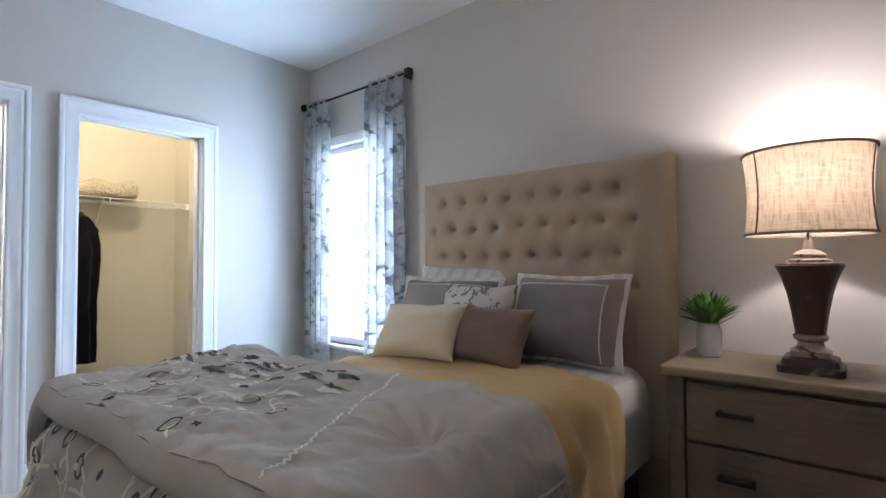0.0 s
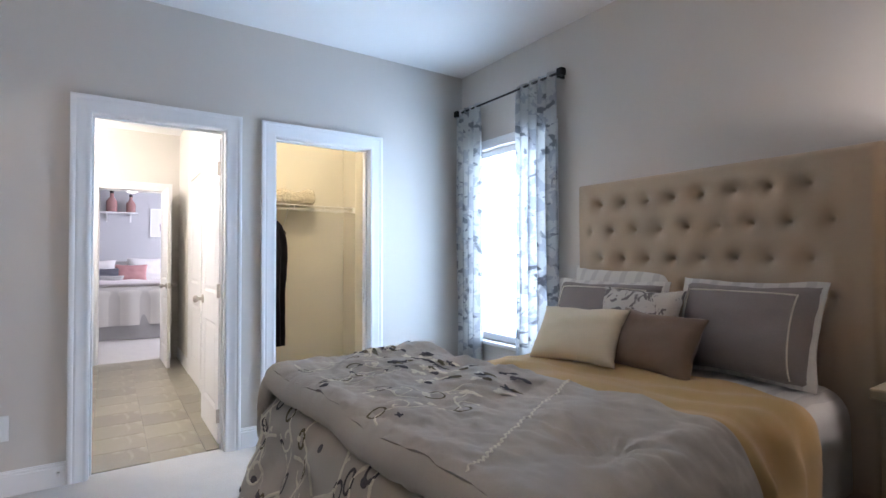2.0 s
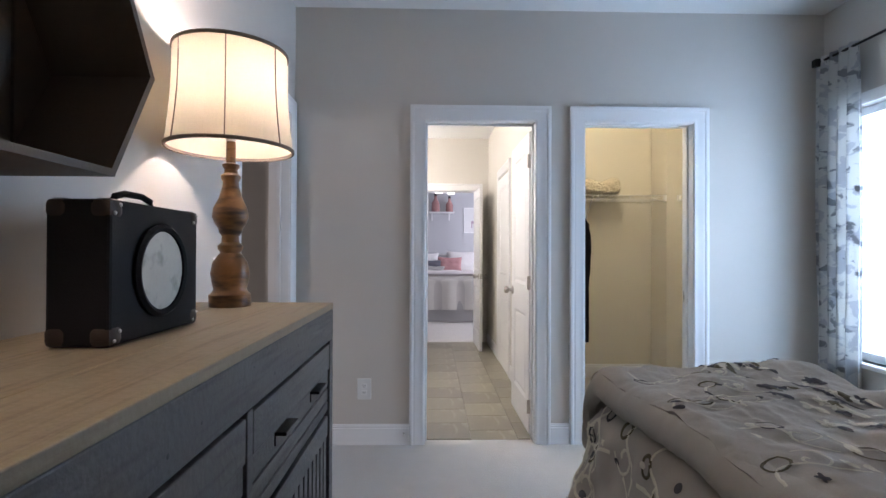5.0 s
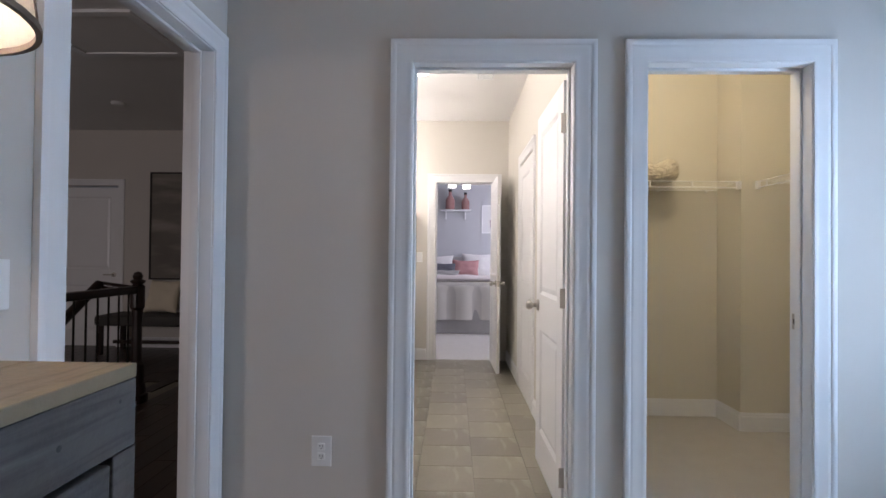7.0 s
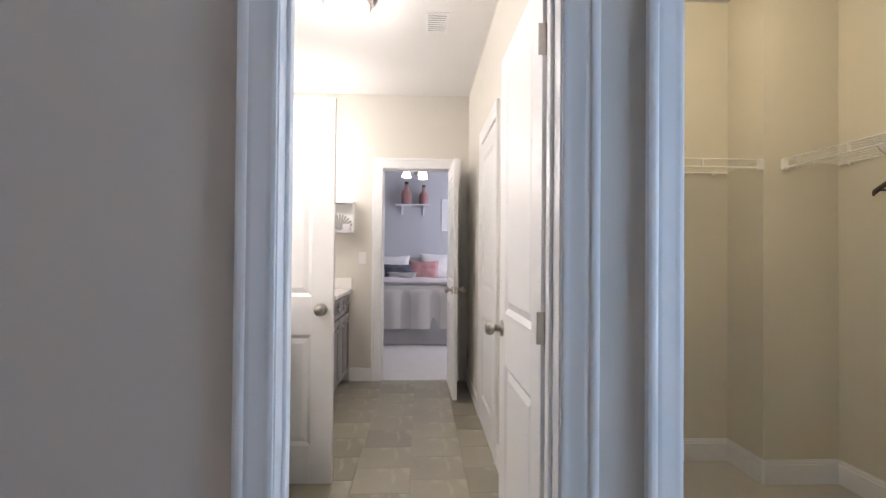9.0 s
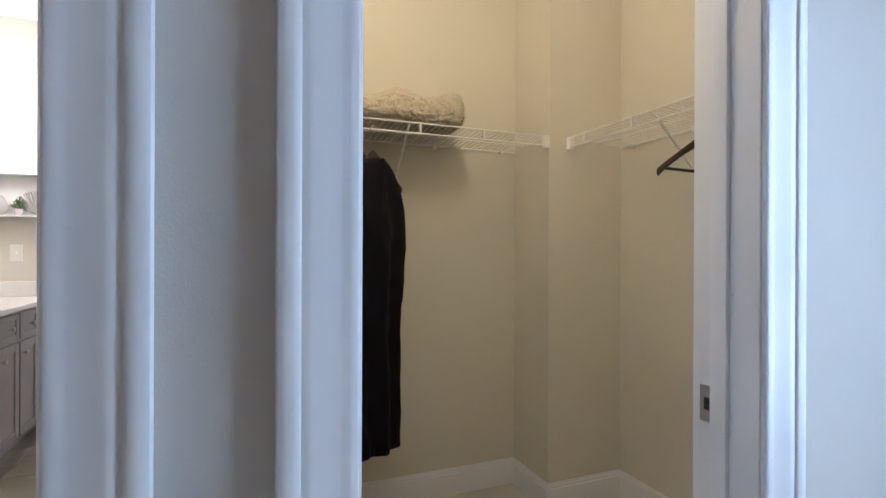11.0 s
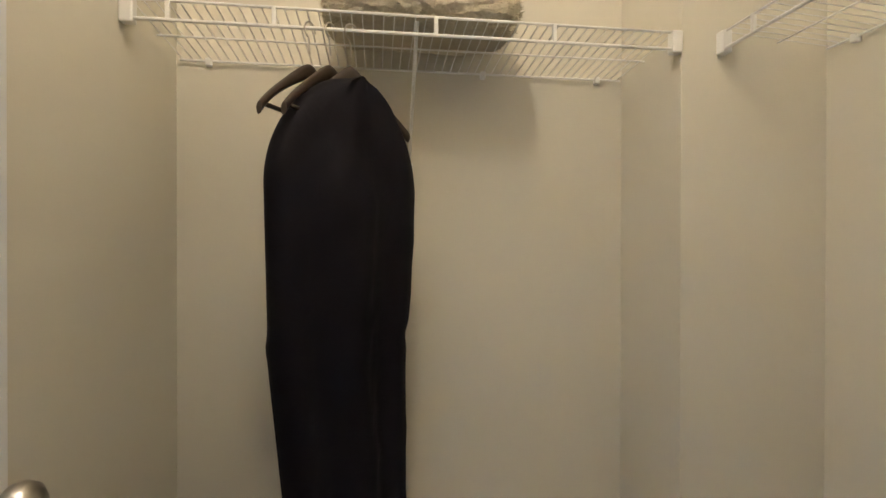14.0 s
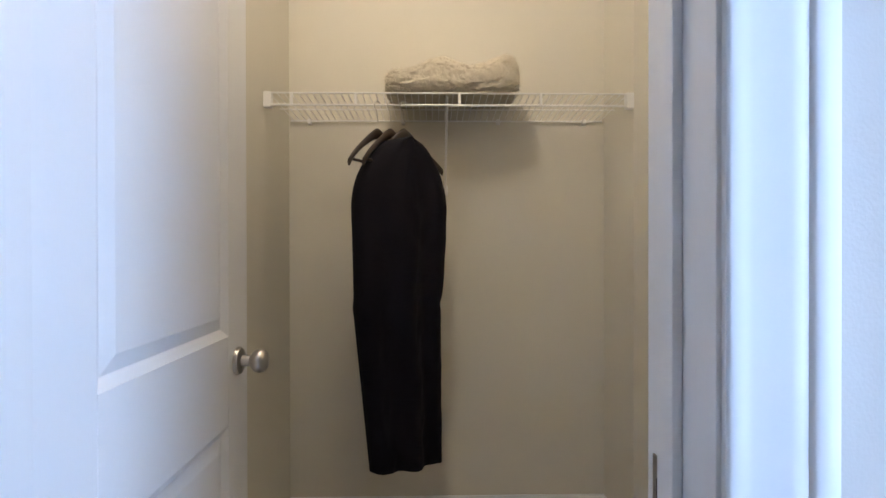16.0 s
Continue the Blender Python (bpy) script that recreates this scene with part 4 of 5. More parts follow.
def shade_bm(r0, r1, bulge, z0, z1, wall=0.002, scale_y=1.0):
    prof = [(r0 + (r1 - r0) * k / 10 + bulge * math.sin(math.pi * k / 10), z0 + (z1 - z0) * k / 10) for k in range(11)]
    bm = bmesh.new()
    seg = 48
    rings = [[bm.verts.new((r * math.cos(math.tau * i / seg), scale_y * r * math.sin(math.tau * i / seg), z)) for i in range(seg)] for r, z in prof]
    for a, b in zip(rings, rings[1:]):
        for i in range(seg):
            bm.faces.new((a[i], a[(i + 1) % seg], b[(i + 1) % seg], b[i]))
    bmesh.ops.solidify(bm, geom=bm.faces[:], thickness=wall)
    return bm


def hoop(r, z, h=0.008, thick=0.004):
    bm = bmesh.new()
    seg = 48
    for i in range(seg):
        a, b = math.tau * i / seg, math.tau * (i + 1) / seg
        q = []
        for ang in (a, b):
            for rr, zz in ((r - thick, z), (r + thick, z), (r + thick, z + h), (r - thick, z + h)):
                q.append(bm.verts.new((rr * math.cos(ang), rr * math.sin(ang), zz)))
        for k in range(4):
            bm.faces.new((q[k], q[(k + 1) % 4], q[4 + (k + 1) % 4], q[4 + k]))
    bmesh.ops.remove_doubles(bm, verts=bm.verts, dist=0.0003)
    return bm


shade = part("shade", shade_bm(0.182, 0.186, -0.010, 0.46, 0.735), M_BURLAP, lamp, "open-weave burlap drum shade", True)
part("rim", hoop(0.182, 0.456), M_SHADETRIM, shade)
part("rim", hoop(0.186, 0.731), M_SHADETRIM, shade)
for k in range(3):
    a = math.tau * (k / 3 + 0.29)
    bm = tube([((0.182 - 0.010 * math.sin(math.pi * j / 6)) * math.cos(a) * 1.015, (0.182 - 0.010 * math.sin(math.pi * j / 6)) * math.sin(a) * 1.015, 0.462 + 0.27 * j / 6) for j in range(7)], 0.003, 6)
    part("seam", bm, M_SHADETRIM, shade)
part("spider", tube([(-0.18, 0, 0.73), (0, 0, 0.735), (0.18, 0, 0.73)], 0.002, 6), M_BLACKMETAL, lamp)
part("light_bulb", lathe([(0.012, 0.53), (0.014, 0.56), (0.03, 0.60), (0.028, 0.63), (0.0, 0.645)], 20), M_LAMPGLASS, lamp, "lit bulb", True)
bulb("nightstand_bulb", 0.292, 2.20, NSZ + 0.655, 17, (1.0, 0.94, 0.88))

# ---- bedroom: window dressing ----
ROD_Y, ROD_Z = YN - 0.075, 2.43
rod = thing("curtain_rod", pose(0, 0, 0), "thin black curtain rod with square finials", "curtain rod")
part("rod", tube([(-2.93, ROD_Y, ROD_Z), (-1.80, ROD_Y, ROD_Z)], 0.008, 12), M_BLACKMETAL, rod, smooth=True)
for x in (-2.945, -1.795):
    part("finial", box(x - 0.022, x + 0.022, ROD_Y - 0.024, ROD_Y + 0.024, ROD_Z - 0.024, ROD_Z + 0.024, 0.005), M_BLACKMETAL, rod, "square glossy finial")
for x in (-2.91, -1.84):
    part("bracket", box(x - 0.008, x + 0.008, ROD_Y + 0.004, YN + 0.001, ROD_Z - 0.02, ROD_Z + 0.008, 0.002), M_BLACKMETAL, rod)


def curtain(x0, x1, seed, label):
    def fn(u, v):
        z = ROD_Z + 0.025 - (ROD_Z + 0.025 - 0.05) * v
        amp = 0.022 + 0.012 * min(1, v * 3)
        ph = u * math.tau * 4.5 + 0.7 * fbm(u * 2 + seed, v * 1.6)
        w = 1 + 0.06 * math.sin(3 * v + seed)
        xm = (x0 + x1) / 2
        return Vector((xm + (x0 + (x1 - x0) * u - xm) * w + 0.008 * math.sin(2 * ph), ROD_Y + amp * math.sin(ph) * (0.7 if v < 0.03 else 1), z))
    return tagged(part("curtain", sheet(fn, 90, 40, 0.0015), M_CURTAIN, smooth=True), label, "curtain", "curtains at the window")


curtain(-2.945, -2.645, 1.0, "white sheer curtain with blue-grey floral print")
curtain(-2.235, -1.825, 4.0, "white sheer curtain with blue-grey floral print, wider drop")

# ---- bedroom: dresser wall ----
DZ, DX0, DX1, DY0, DY1 = 1.035, -1.590, 0.02, -0.885, -0.378
dresser = thing("dresser", pose(0, 0, 0), "grey washed sideboard with drawers and a natural oak top", "dresser")
for k in range(3):
    y0 = DY0 + (DY1 - DY0 - 0.0) * k / 3
    y1 = DY0 + (DY1 - DY0) * (k + 1) / 3
    part("board", box(DX0, DX1, y0 + 0.0006, y1 - 0.0006, DZ - 0.022, DZ, 0.002), M_OAKTOP, dresser, "natural oak top board")
bm = bmesh.new()
add_box(bm, DX0 + 0.002, DX0 + 0.03, DY0, DY1 - 0.031, 0.05, DZ - 0.0225)
add_box(bm, DX1 - 0.03, DX1 - 0.002, DY0, DY1 - 0.031, 0.05, DZ - 0.0225)
add_box(bm, DX0 + 0.03, DX1 - 0.03, DY0, DY1 - 0.06, 0.06, DZ - 0.03)
XS = [DX0, DX0 + 0.05, -0.815, -0.785, DX1 - 0.05, DX1]
part("carcass", bm, M_GREYWOOD, dresser)
part("front_rail", box(DX0, DX1, DY1 - 0.030, DY1 - 0.001, DZ - 0.125, DZ - 0.0225, 0.003), M_GREYWOOD, dresser)
for x0, x1 in ((XS[0], XS[1]), (XS[2], XS[3]), (XS[4], XS[5])):
    part("post", box(x0, x1, DY1 - 0.040, DY1 - 0.001, 0.0, DZ - 0.126, 0.002), M_GREYWOOD, dresser)
part("bottom_rail", box(DX0 + 0.05, DX1 - 0.05, DY1 - 0.040, DY1 - 0.006, 0.06, 0.13, 0.003), M_GREYWOOD, dresser)
bm = bmesh.new()
rk = random.Random(9)
for k in range(9):
    lathe([(0.0, -0.0005), (rk.uniform(0.002, 0.005), 0.0), (0.0, 0.0006)], 8, bm, centre=(0, 0, 0))
    bmesh.ops.transform(bm, matrix=pose(DX0 + 0.15 * k + rk.uniform(0, 0.1), DY1 - 0.0005, DZ - rk.uniform(0.04, 0.11), 90, 0, 0), verts=bm.verts[-24:])
part("nail_marks", bm, M_SLOT, dresser, "small dark knots and nail marks")["kind"] = "stuff"
for x0, x1 in ((XS[1], XS[2]), (XS[3], XS[4])):
    z1 = DZ - 0.135
    dr = thing("drawer", pose(0, 0, 0), "", "")
    dr.parent = dresser
    for a, b in ((z1 - 0.085, z1), (z1 - 0.145, z1 - 0.089), (z1 - 0.19, z1 - 0.149), (z1 - 0.225, z1 - 0.194)):
        part("drawer_board", box(x0 + 0.004, x1 - 0.004, DY1 - 0.034, DY1 - (0.002 if a > z1 - 0.1 else 0.007), a, b, 0.003), M_GREYWOOD, dr)
    for hx in (x0 + 0.2, x1 - 0.2):
        bm = bmesh.new()
        add_box(bm, hx - 0.05, hx + 0.05, DY1 - 0.012, DY1 + 0.020, z1 - 0.102, z1 - 0.094, 0.002)
        add_box(bm, hx - 0.05, hx + 0.05, DY1 - 0.012, DY1 - 0.004, z1 - 0.125, z1 - 0.100, 0.002)
        part("handle", bm, M_BLACKMETAL, dr, "black metal tab pull")
    zt = z1 - 0.24
    door = part("cabinet_door", box(x0 + 0.004, x1 - 0.004, DY1 - 0.036, DY1 - 0.020, 0.135, zt, 0.003), M_GREYWOOD, dresser)
    for q0, q1 in ((zt - 0.07, zt - 0.002), (0.14, 0.20)):
        part("rail", box(x0 + 0.006, x1 - 0.006, DY1 - 0.020, DY1 - 0.006, q0, q1, 0.003), M_GREYWOOD, door)
    n = 14
    for k in range(n):
        a = x0 + 0.012 + (x1 - x0 - 0.024) * k / n
        part("slat", box(a, a + (x1 - x0 - 0.024) / n - 0.013, DY1 - 0.020, DY1 - 0.009, 0.203, zt - 0.073, 0.003), M_GREYWOOD, door)


def turned_lamp(x, y, watts, label):
    th = thing("table_lamp", pose(x, y, DZ + 0.001), label, "lamp", "pair of lamps on the dresser")
    part("base", lathe([(k * 0.76, z) for k, z in [(0.084, 0), (0.084, 0.038), (0.072, 0.045), (0.066, 0.055), (0.072, 0.075), (0.078, 0.105), (0.070, 0.14), (0.048, 0.165), (0.040, 0.172),
         (0.050, 0.184), (0.050, 0.195), (0.036, 0.205), (0.034, 0.225), (0.046, 0.238), (0.048, 0.25), (0.060, 0.262), (0.073, 0.285), (0.068, 0.315), (0.048, 0.345), (0.034, 0.385),
         (0.032, 0.40), (0.040, 0.412), (0.040, 0.420), (0.028, 0.428), (0.026, 0.44), (0.034, 0.448), (0.034, 0.456), (0.020, 0.462), (0.019, 0.53)]], 40), M_TURNED, th, "turned honey-brown wood", True)
    sock = part("socket", lathe([(0.014, 0.53), (0.016, 0.535), (0.016, 0.575), (0.013, 0.58)], 20), M_NICKEL, th, "metal socket", True)
    part("switch_key", tube([(0.0, -0.032, 0.555), (0.0, 0.032, 0.555)], 0.004, 8), M_BLACKMETAL, sock)
    part("light_bulb", lathe([(0.012, 0.58), (0.014, 0.60), (0.030, 0.645), (0.028, 0.675), (0.0, 0.69)], 20), M_LAMPGLASS, th, "lit bulb", True)
    sh = part("shade", shade_bm(0.192, 0.172, -0.006, 0.505, 0.815), M_SHADE, th, "ivory linen drum shade", True)
    part("rim", hoop(0.192, 0.501, 0.010), M_SHADETRIM, sh)
    part("rim", hoop(0.172, 0.810, 0.010), M_SHADETRIM, sh)
    for k in range(7):
        a = math.tau * (k + 0.32) / 7
        bm = tube([((0.192 - 0.020 * j / 8 - 0.006 * math.sin(math.pi * j / 8)) * 1.008 * math.cos(a), (0.192 - 0.020 * j / 8 - 0.006 * math.sin(math.pi * j / 8)) * 1.008 * math.sin(a), 0.510 + 0.30 * j / 8) for j in range(9)], 0.0018, 6)
        part("seam", bm, M_SHADETRIM, sh)
    part("harp_rod", tube([(0, 0, 0.57), (0.06, 0, 0.64), (0.06, 0, 0.76), (0, 0, 0.822)], 0.0025, 6), M_NICKEL, th)
    part("spider", tube([(-0.170, 0, 0.818), (0, 0, 0.822), (0.170, 0, 0.818)], 0.002, 6), M_NICKEL, th)
    part("finial", lathe([(0.006, 0.822), (0.012, 0.832), (0.010, 0.845), (0.0, 0.852)], 14), M_NICKEL, th, smooth=True)
    bulb("dresser_bulb", x, y, DZ + 0.68, watts, WARM)


turned_lamp(-1.46, -0.685, 24, "turned wood table lamp with ivory drum shade, lit")
turned_lamp(-0.225, -0.585, 21, "turned wood table lamp with ivory drum shade, lit, near the shelf")

radio = thing("box_clock", pose(-0.913, -0.670, DZ + 0.001), "black leather case with round dial and brass corners", "case")
RW, RD, RH = 0.332, 0.115, 0.27
case = part("case", box(-RW / 2, RW / 2, -RD / 2, RD / 2, 0.002, RH, 0.006), M_LEATHER, radio)
part("dial", lathe([(0.0, 0.0), (0.082, 0.0), (0.082, 0.003), (0.0, 0.003)], 40), M_PAPER, radio, "cream dial cloth", True, pose(0.0, RD / 2 + 0.002, RH / 2, -90, 0, 0))
part("bezel", lathe([(0.082, 0.0), (0.096, 0.0), (0.098, 0.006), (0.091, 0.012), (0.083, 0.009), (0.0815, 0.001)], 48), M_LEATHER, radio, "raised leather ring", True, pose(0.0, RD / 2 + 0.0005, RH / 2, -90, 0, 0))
for sx in (-1, 1):
    for sy in (-1, 1):
        for z0, z1 in ((0.0, 0.040), (RH - 0.036, RH + 0.002)):
            cx, cy = sx * (RW / 2 - 0.018), sy * (RD / 2 - 0.018)
            c = part("corner", box(cx - 0.021, cx + 0.021, cy - 0.021, cy + 0.021, z0, z1, 0.012), M_BRASS, radio, "riveted antique brass corner", True)
            bm = bmesh.new()
            for dx, dz in ((-0.008, 0.008), (0.008, -0.008)):
                lathe([(0.004, 0), (0.003, 0.002), (0.0, 0.003)], 8, bm)
                bmesh.ops.transform(bm, matrix=pose(cx + dx, sy * RD / 2 + sy * 0.0025, (z0 + z1) / 2 + dz, -90 * sy, 0, 0), verts=bm.verts[-24:])
            part("rivet", bm, M_NICKEL, c)
part("handle", tube([(-0.07, 0, RH + 0.002), (-0.062, 0, RH + 0.016), (-0.03, 0, RH + 0.024), (0.03, 0, RH + 0.024), (0.062, 0, RH + 0.016), (0.07, 0, RH + 0.002)], 0.007, 10), M_LEATHER, radio, "leather carrying strap", True)

hexs = thing("hexagon_shelf", pose(-0.69, -0.768, 1.595), "dark walnut hexagon wall shelf", "shelf")
HS, HD = 0.275, 0.112


def hex_pt(k, r):
    return r * math.cos(math.tau * k / 6), r * math.sin(math.tau * k / 6)


for k in range(6):
    bm = bmesh.new()
    vs = []
    for y in (-HD, HD):
        for kk, r in ((k, HS), (k + 1, HS), (k + 1, HS - 0.017), (k, HS - 0.017)):
            x, z = hex_pt(kk, r)
            vs.append(bm.verts.new((x * 0.9995, y, z * 0.9995)))
    for f in ((0, 1, 2, 3), (7, 6, 5, 4), (0, 4, 5, 1), (1, 5, 6, 2), (2, 6, 7, 3), (3, 7, 4, 0)):
        bm.faces.new([vs[i] for i in f])
    part("side", bm, M_HEX, hexs)
for k in range(5):
    x0, x1 = -0.252 + 0.102 * k, -0.252 + 0.102 * k + 0.094
    xs = [x0] + [x for x in (-HS / 2, HS / 2) if x0 < x < x1] + [x1]
    edge = [(x, max(0.002, min(HS * 0.866 - 0.016, (HS - 0.019 - abs(x)) * 1.732))) for x in xs]
    outline = edge + [(x, -z) for x, z in reversed(edge)]
    bm = bmesh.new()
    rings = [[bm.verts.new((x, y, z)) for x, z in outline] for y in (-HD + 0.002, -HD + 0.012)]
    bm.faces.new(rings[0]), bm.faces.new(rings[1])
    for i in range(len(outline)):
        j = (i + 1) % len(outline)
        bm.faces.new((rings[0][i], rings[0][j], rings[1][j], rings[1][i]))
    part("back_slat", bm, M_HEX, hexs)
for z in (-0.10, 0.10):
    part("back_batten", box(-0.13, 0.13, -HD - 0.0195, -HD + 0.002, z - 0.012, z + 0.012), M_HEX, hexs)

pail = thing("pail_planter", pose(-0.60, -0.76, 1.595 - 0.2222), "small white pail with dried stems inside the hexagon shelf", "planter")
part("pail", lathe([(0.026, 0), (0.034, 0.07), (0.036, 0.073), (0.032, 0.072), (0.0, 0.060)], 24), M_WHITE, pail, smooth=True)
foliage(pail, 12, 0.07, 0.008, 0.06, 40, 85, (M_STITCH,), 8, 0.01)


def wall_plate(name, m, label, toggles=1, outlet=False):
    th = thing(name, m, label, "outlet" if outlet else "switch")
    w, tall = 0.070 + 0.046 * (toggles - 1) + (0.018 if outlet else 0), 0.066 if outlet else 0.057
    part("plate", box(-w / 2, w / 2, -0.006, -0.0003, -tall, tall, 0.003), M_PLATE, th)
    for i in range(toggles):
        x = (i - (toggles - 1) / 2) * 0.046
        if outlet:
            for z in (-0.021, 0.021):
                so = part("socket", box(x - 0.016, x + 0.016, -0.0085, -0.006, z - 0.014, z + 0.014, 0.003), M_PLATE, th)
                bm = bmesh.new()
                for dx in (-0.006, 0.006):
                    add_box(bm, x + dx - 0.0012, x + dx + 0.0012, -0.0092, -0.0084, z - 0.002, z + 0.007)
                add_box(bm, x - 0.002, x + 0.002, -0.0092, -0.0084, z - 0.010, z - 0.006)
                part("slot", bm, M_SLOT, so)
        else:
            part("toggle", box(x - 0.005, x + 0.005, -0.018, -0.006, -0.004, 0.012, 0.002), M_PLATE, th)
    return th


wall_plate("wall_outlet", pose(XW, -0.455, 0.35, 0, 0, 90), "white duplex outlet on the greige wall", outlet=True)
wall_plate("light_switch", pose(-1.875, YS, 1.13, 0, 0, 180), "white double light switch beside the exit door", toggles=2)
stop = thing("door_stop", pose(XW + 0.014, -0.205, 0.075), "small spring door stop on the baseboard", "door stop")
part("spring", tube([(0, 0, 0), (0.03, 0, 0)], 0.006, 10), M_NICKEL, stop)
part("tip", tube([(0.03, 0, 0), (0.042, 0, 0)], 0.008, 10), M_PLATE, stop)

# ---- closet ----


def wire_shelf(m, length, depth, label, braces=(), joints=()):
    """A ventilated shelf along +x, wall at y = 0, front at y = -depth; the deck at z = 0."""
    th = thing("wire_shelf", m, label, "wire shelf", "closet shelves")
    for y, z, r, nm in ((-depth, 0.012, 0.0034, "front_rail"), (-depth - 0.002, -0.032, 0.0042, "hang_rail"), (-0.012, -0.012, 0.0034, "back_rail"), (-depth * 0.5, -0.004, 0.0026, "middle_rail")):
        part(nm, tube([(0.012, y, z), (length - 0.012, y, z)], r, 8), M_WIRE, th, smooth=True)
    n = int(length / 0.0254)
    for k in range(n):
        x = 0.02 + (length - 0.04) * k / (n - 1)
        part("wire", tube([(x, -0.008, -0.008), (x, -depth, 0.014)], 0.0016, 5), M_WIRE, th)
    for x in joints:
        part("lip_post", box(x - 0.005, x + 0.005, -depth - 0.006, -depth + 0.004, -0.034, 0.014, 0.002), M_WIRE, th)
    for x0, x1 in ((0.0005, 0.030), (length - 0.030, length - 0.0005)):
        part("end_bracket", box(x0, x1, -depth - 0.010, -depth + 0.016, -0.042, 0.016, 0.004), M_WIRE, th, "white plastic end bracket")
    for x in (0.09, length * 0.36, length * 0.66, length - 0.09):
        part("wall_clip", box(x - 0.008, x + 0.008, -0.020, -0.0005, -0.026, -0.004, 0.003), M_WIRE, th)
    for x in braces:
        br = part("brace", tube([(x, -depth + 0.01, 0.004), (x, -0.006, -0.30)], 0.005, 6), M_WIRE, th)
        part("brace_foot", box(x - 0.012, x + 0.012, -0.006, -0.0005, -0.325, -0.285, 0.002), M_WIRE, br)
    return th


SHZ = 1.733
wire_shelf(pose(CLX, CLY0, SHZ, 0, 0, 90), CLJY - CLY0, 0.315, "white wire closet shelf on the end wall", (0.66,), (0.10, 0.33, 0.705, 1.0))
wire_shelf(pose(CLJX, CLY1, SHZ, 0, 0, 0), WX0 - 0.012 - CLJX, 0.315, "white wire closet shelf on the side wall", (0.52,), (0.12, 0.42, 0.72, 1.0))


def hanger(m, label, half=0.19):
    """A wooden suit hanger whose bar lies along x; the hook's top is at the origin."""
    th = thing("coat_hanger", m, label, "hanger", "hangers in the closet")
    def shoulder(u, v):
        a = -1 + 2 * u
        ang = math.tau * v
        r = 0.0085 + 0.012 * (1 - abs(a)) ** 1.5 + 0.005 * abs(a) ** 4
        return Vector((a * half, 0.008 * math.sin(ang) + 0.03 * abs(a) ** 2, -0.104 - 0.128 * math.sqrt(a * a + 0.012) - 0.012 * abs(a) ** 6 + r * math.cos(ang)))
    bm = sheet(shoulder, 40, 12)
    bmesh.ops.remove_doubles(bm, verts=bm.verts, dist=0.0002)
    bmesh.ops.holes_fill(bm, edges=[e for e in bm.edges if e.is_boundary])
    part("shoulder", bm, M_HANGER, th, "curved espresso wood", True)
    part("trouser_bar", tube([(-half + 0.02, 0.026, -0.233), (0, 0.022, -0.238), (half - 0.02, 0.026, -0.233)], 0.005, 8), M_HANGER, th, smooth=True)
    pts = [(0, 0, -0.075), (0, 0, -0.050)] + [(0.018 * math.cos(a), 0, -0.018 + 0.018 * math.sin(a)) for a in [radians(-70 + 20 * k) for k in range(14)]]
    pts[1] = (0.004, 0, -0.040)
    part("hook", tube(pts, 0.0022, 8), M_NICKEL, th, "steel hook", True)
    return th


RODX = CLX + 0.317
for yy, turn, half in ((1.195, -35, 0.176), (1.242, -35, 0.176), (1.290, -52, 0.15)):
    hanger(pose(RODX, yy, SHZ - 0.018, 0, 0, turn), "dark wooden hanger on the closet shelf", half)
hanger(pose(-3.57, CLY1 - 0.317, SHZ - 0.018, 0, 0, 88), "empty dark wooden suit hanger on the side shelf")

bag = thing("garment_bag", pose(RODX + 0.010, 1.287, 0, 0, 0, -52), "long black garment bag hanging from the closet shelf", "garment bag")


def bag_at(u, v, side):
    """Shoulders at the top, long straight skirt, folds; x is the bag's width."""
    z = 1.578 - 1.143 * v
    grow = math.sin(math.pi / 2 * min(1.0, v / 0.22)) ** 0.5
    low = max(0.0, v - 0.56) / 0.44
    mid = min(1.0, max(0.0, v - 0.22) / 0.34)
    half_r = (0.008 + 0.198 * grow) * (1 - 0.05 * mid - 0.28 * low)
    half_l = (0.008 + 0.180 * grow) * (1 - 0.17 * mid + 0.02 * low)
    a = -1 + 2 * u
    x = a * (half_r if a > 0 else half_l)
    prof = max(0.0, 1 - abs(a) ** 2.5) ** 0.5
    fold = 0.016 * math.sin(7 * a + 2.0 * v + 1.2 * fbm(a, v * 3, 1)) * min(1, 3 * v) + 0.008 * fbm(a * 3, v * 9, 4)
    notch = -0.012 * math.exp(-((v - 0.52) / 0.02) ** 2) * (1 if a < 0 else 0.4) * abs(a)
    return Vector((x - notch, side * (0.008 + (0.045 + 0.02 * math.sin(math.pi * min(1, v * 1.6))) * prof) + fold * prof, z - 0.05 * v ** 4 * (1 - 0.35 * (a + 1))))


bm = bmesh.new()
for side in (1, -1):
    sheet(lambda u, v, side=side: bag_at(u, v, side), 36, 70, bm=bm)
bmesh.ops.remove_doubles(bm, verts=bm.verts, dist=0.0003)
bmesh.ops.bridge_loops(bm, edges=[e for e in bm.edges if e.is_boundary])
part("bag", bm, M_GARMENT, bag, smooth=True)
bm = bmesh.new()
zip_pts = [bag_at(0.46, 0.04 + 0.92 * k / 40, -1) + Vector((0, -0.002, 0)) for k in range(41)]
tube(zip_pts, 0.0022, 6, bm)
part("zip", bm, M_LEATHER, bag, "black zip")


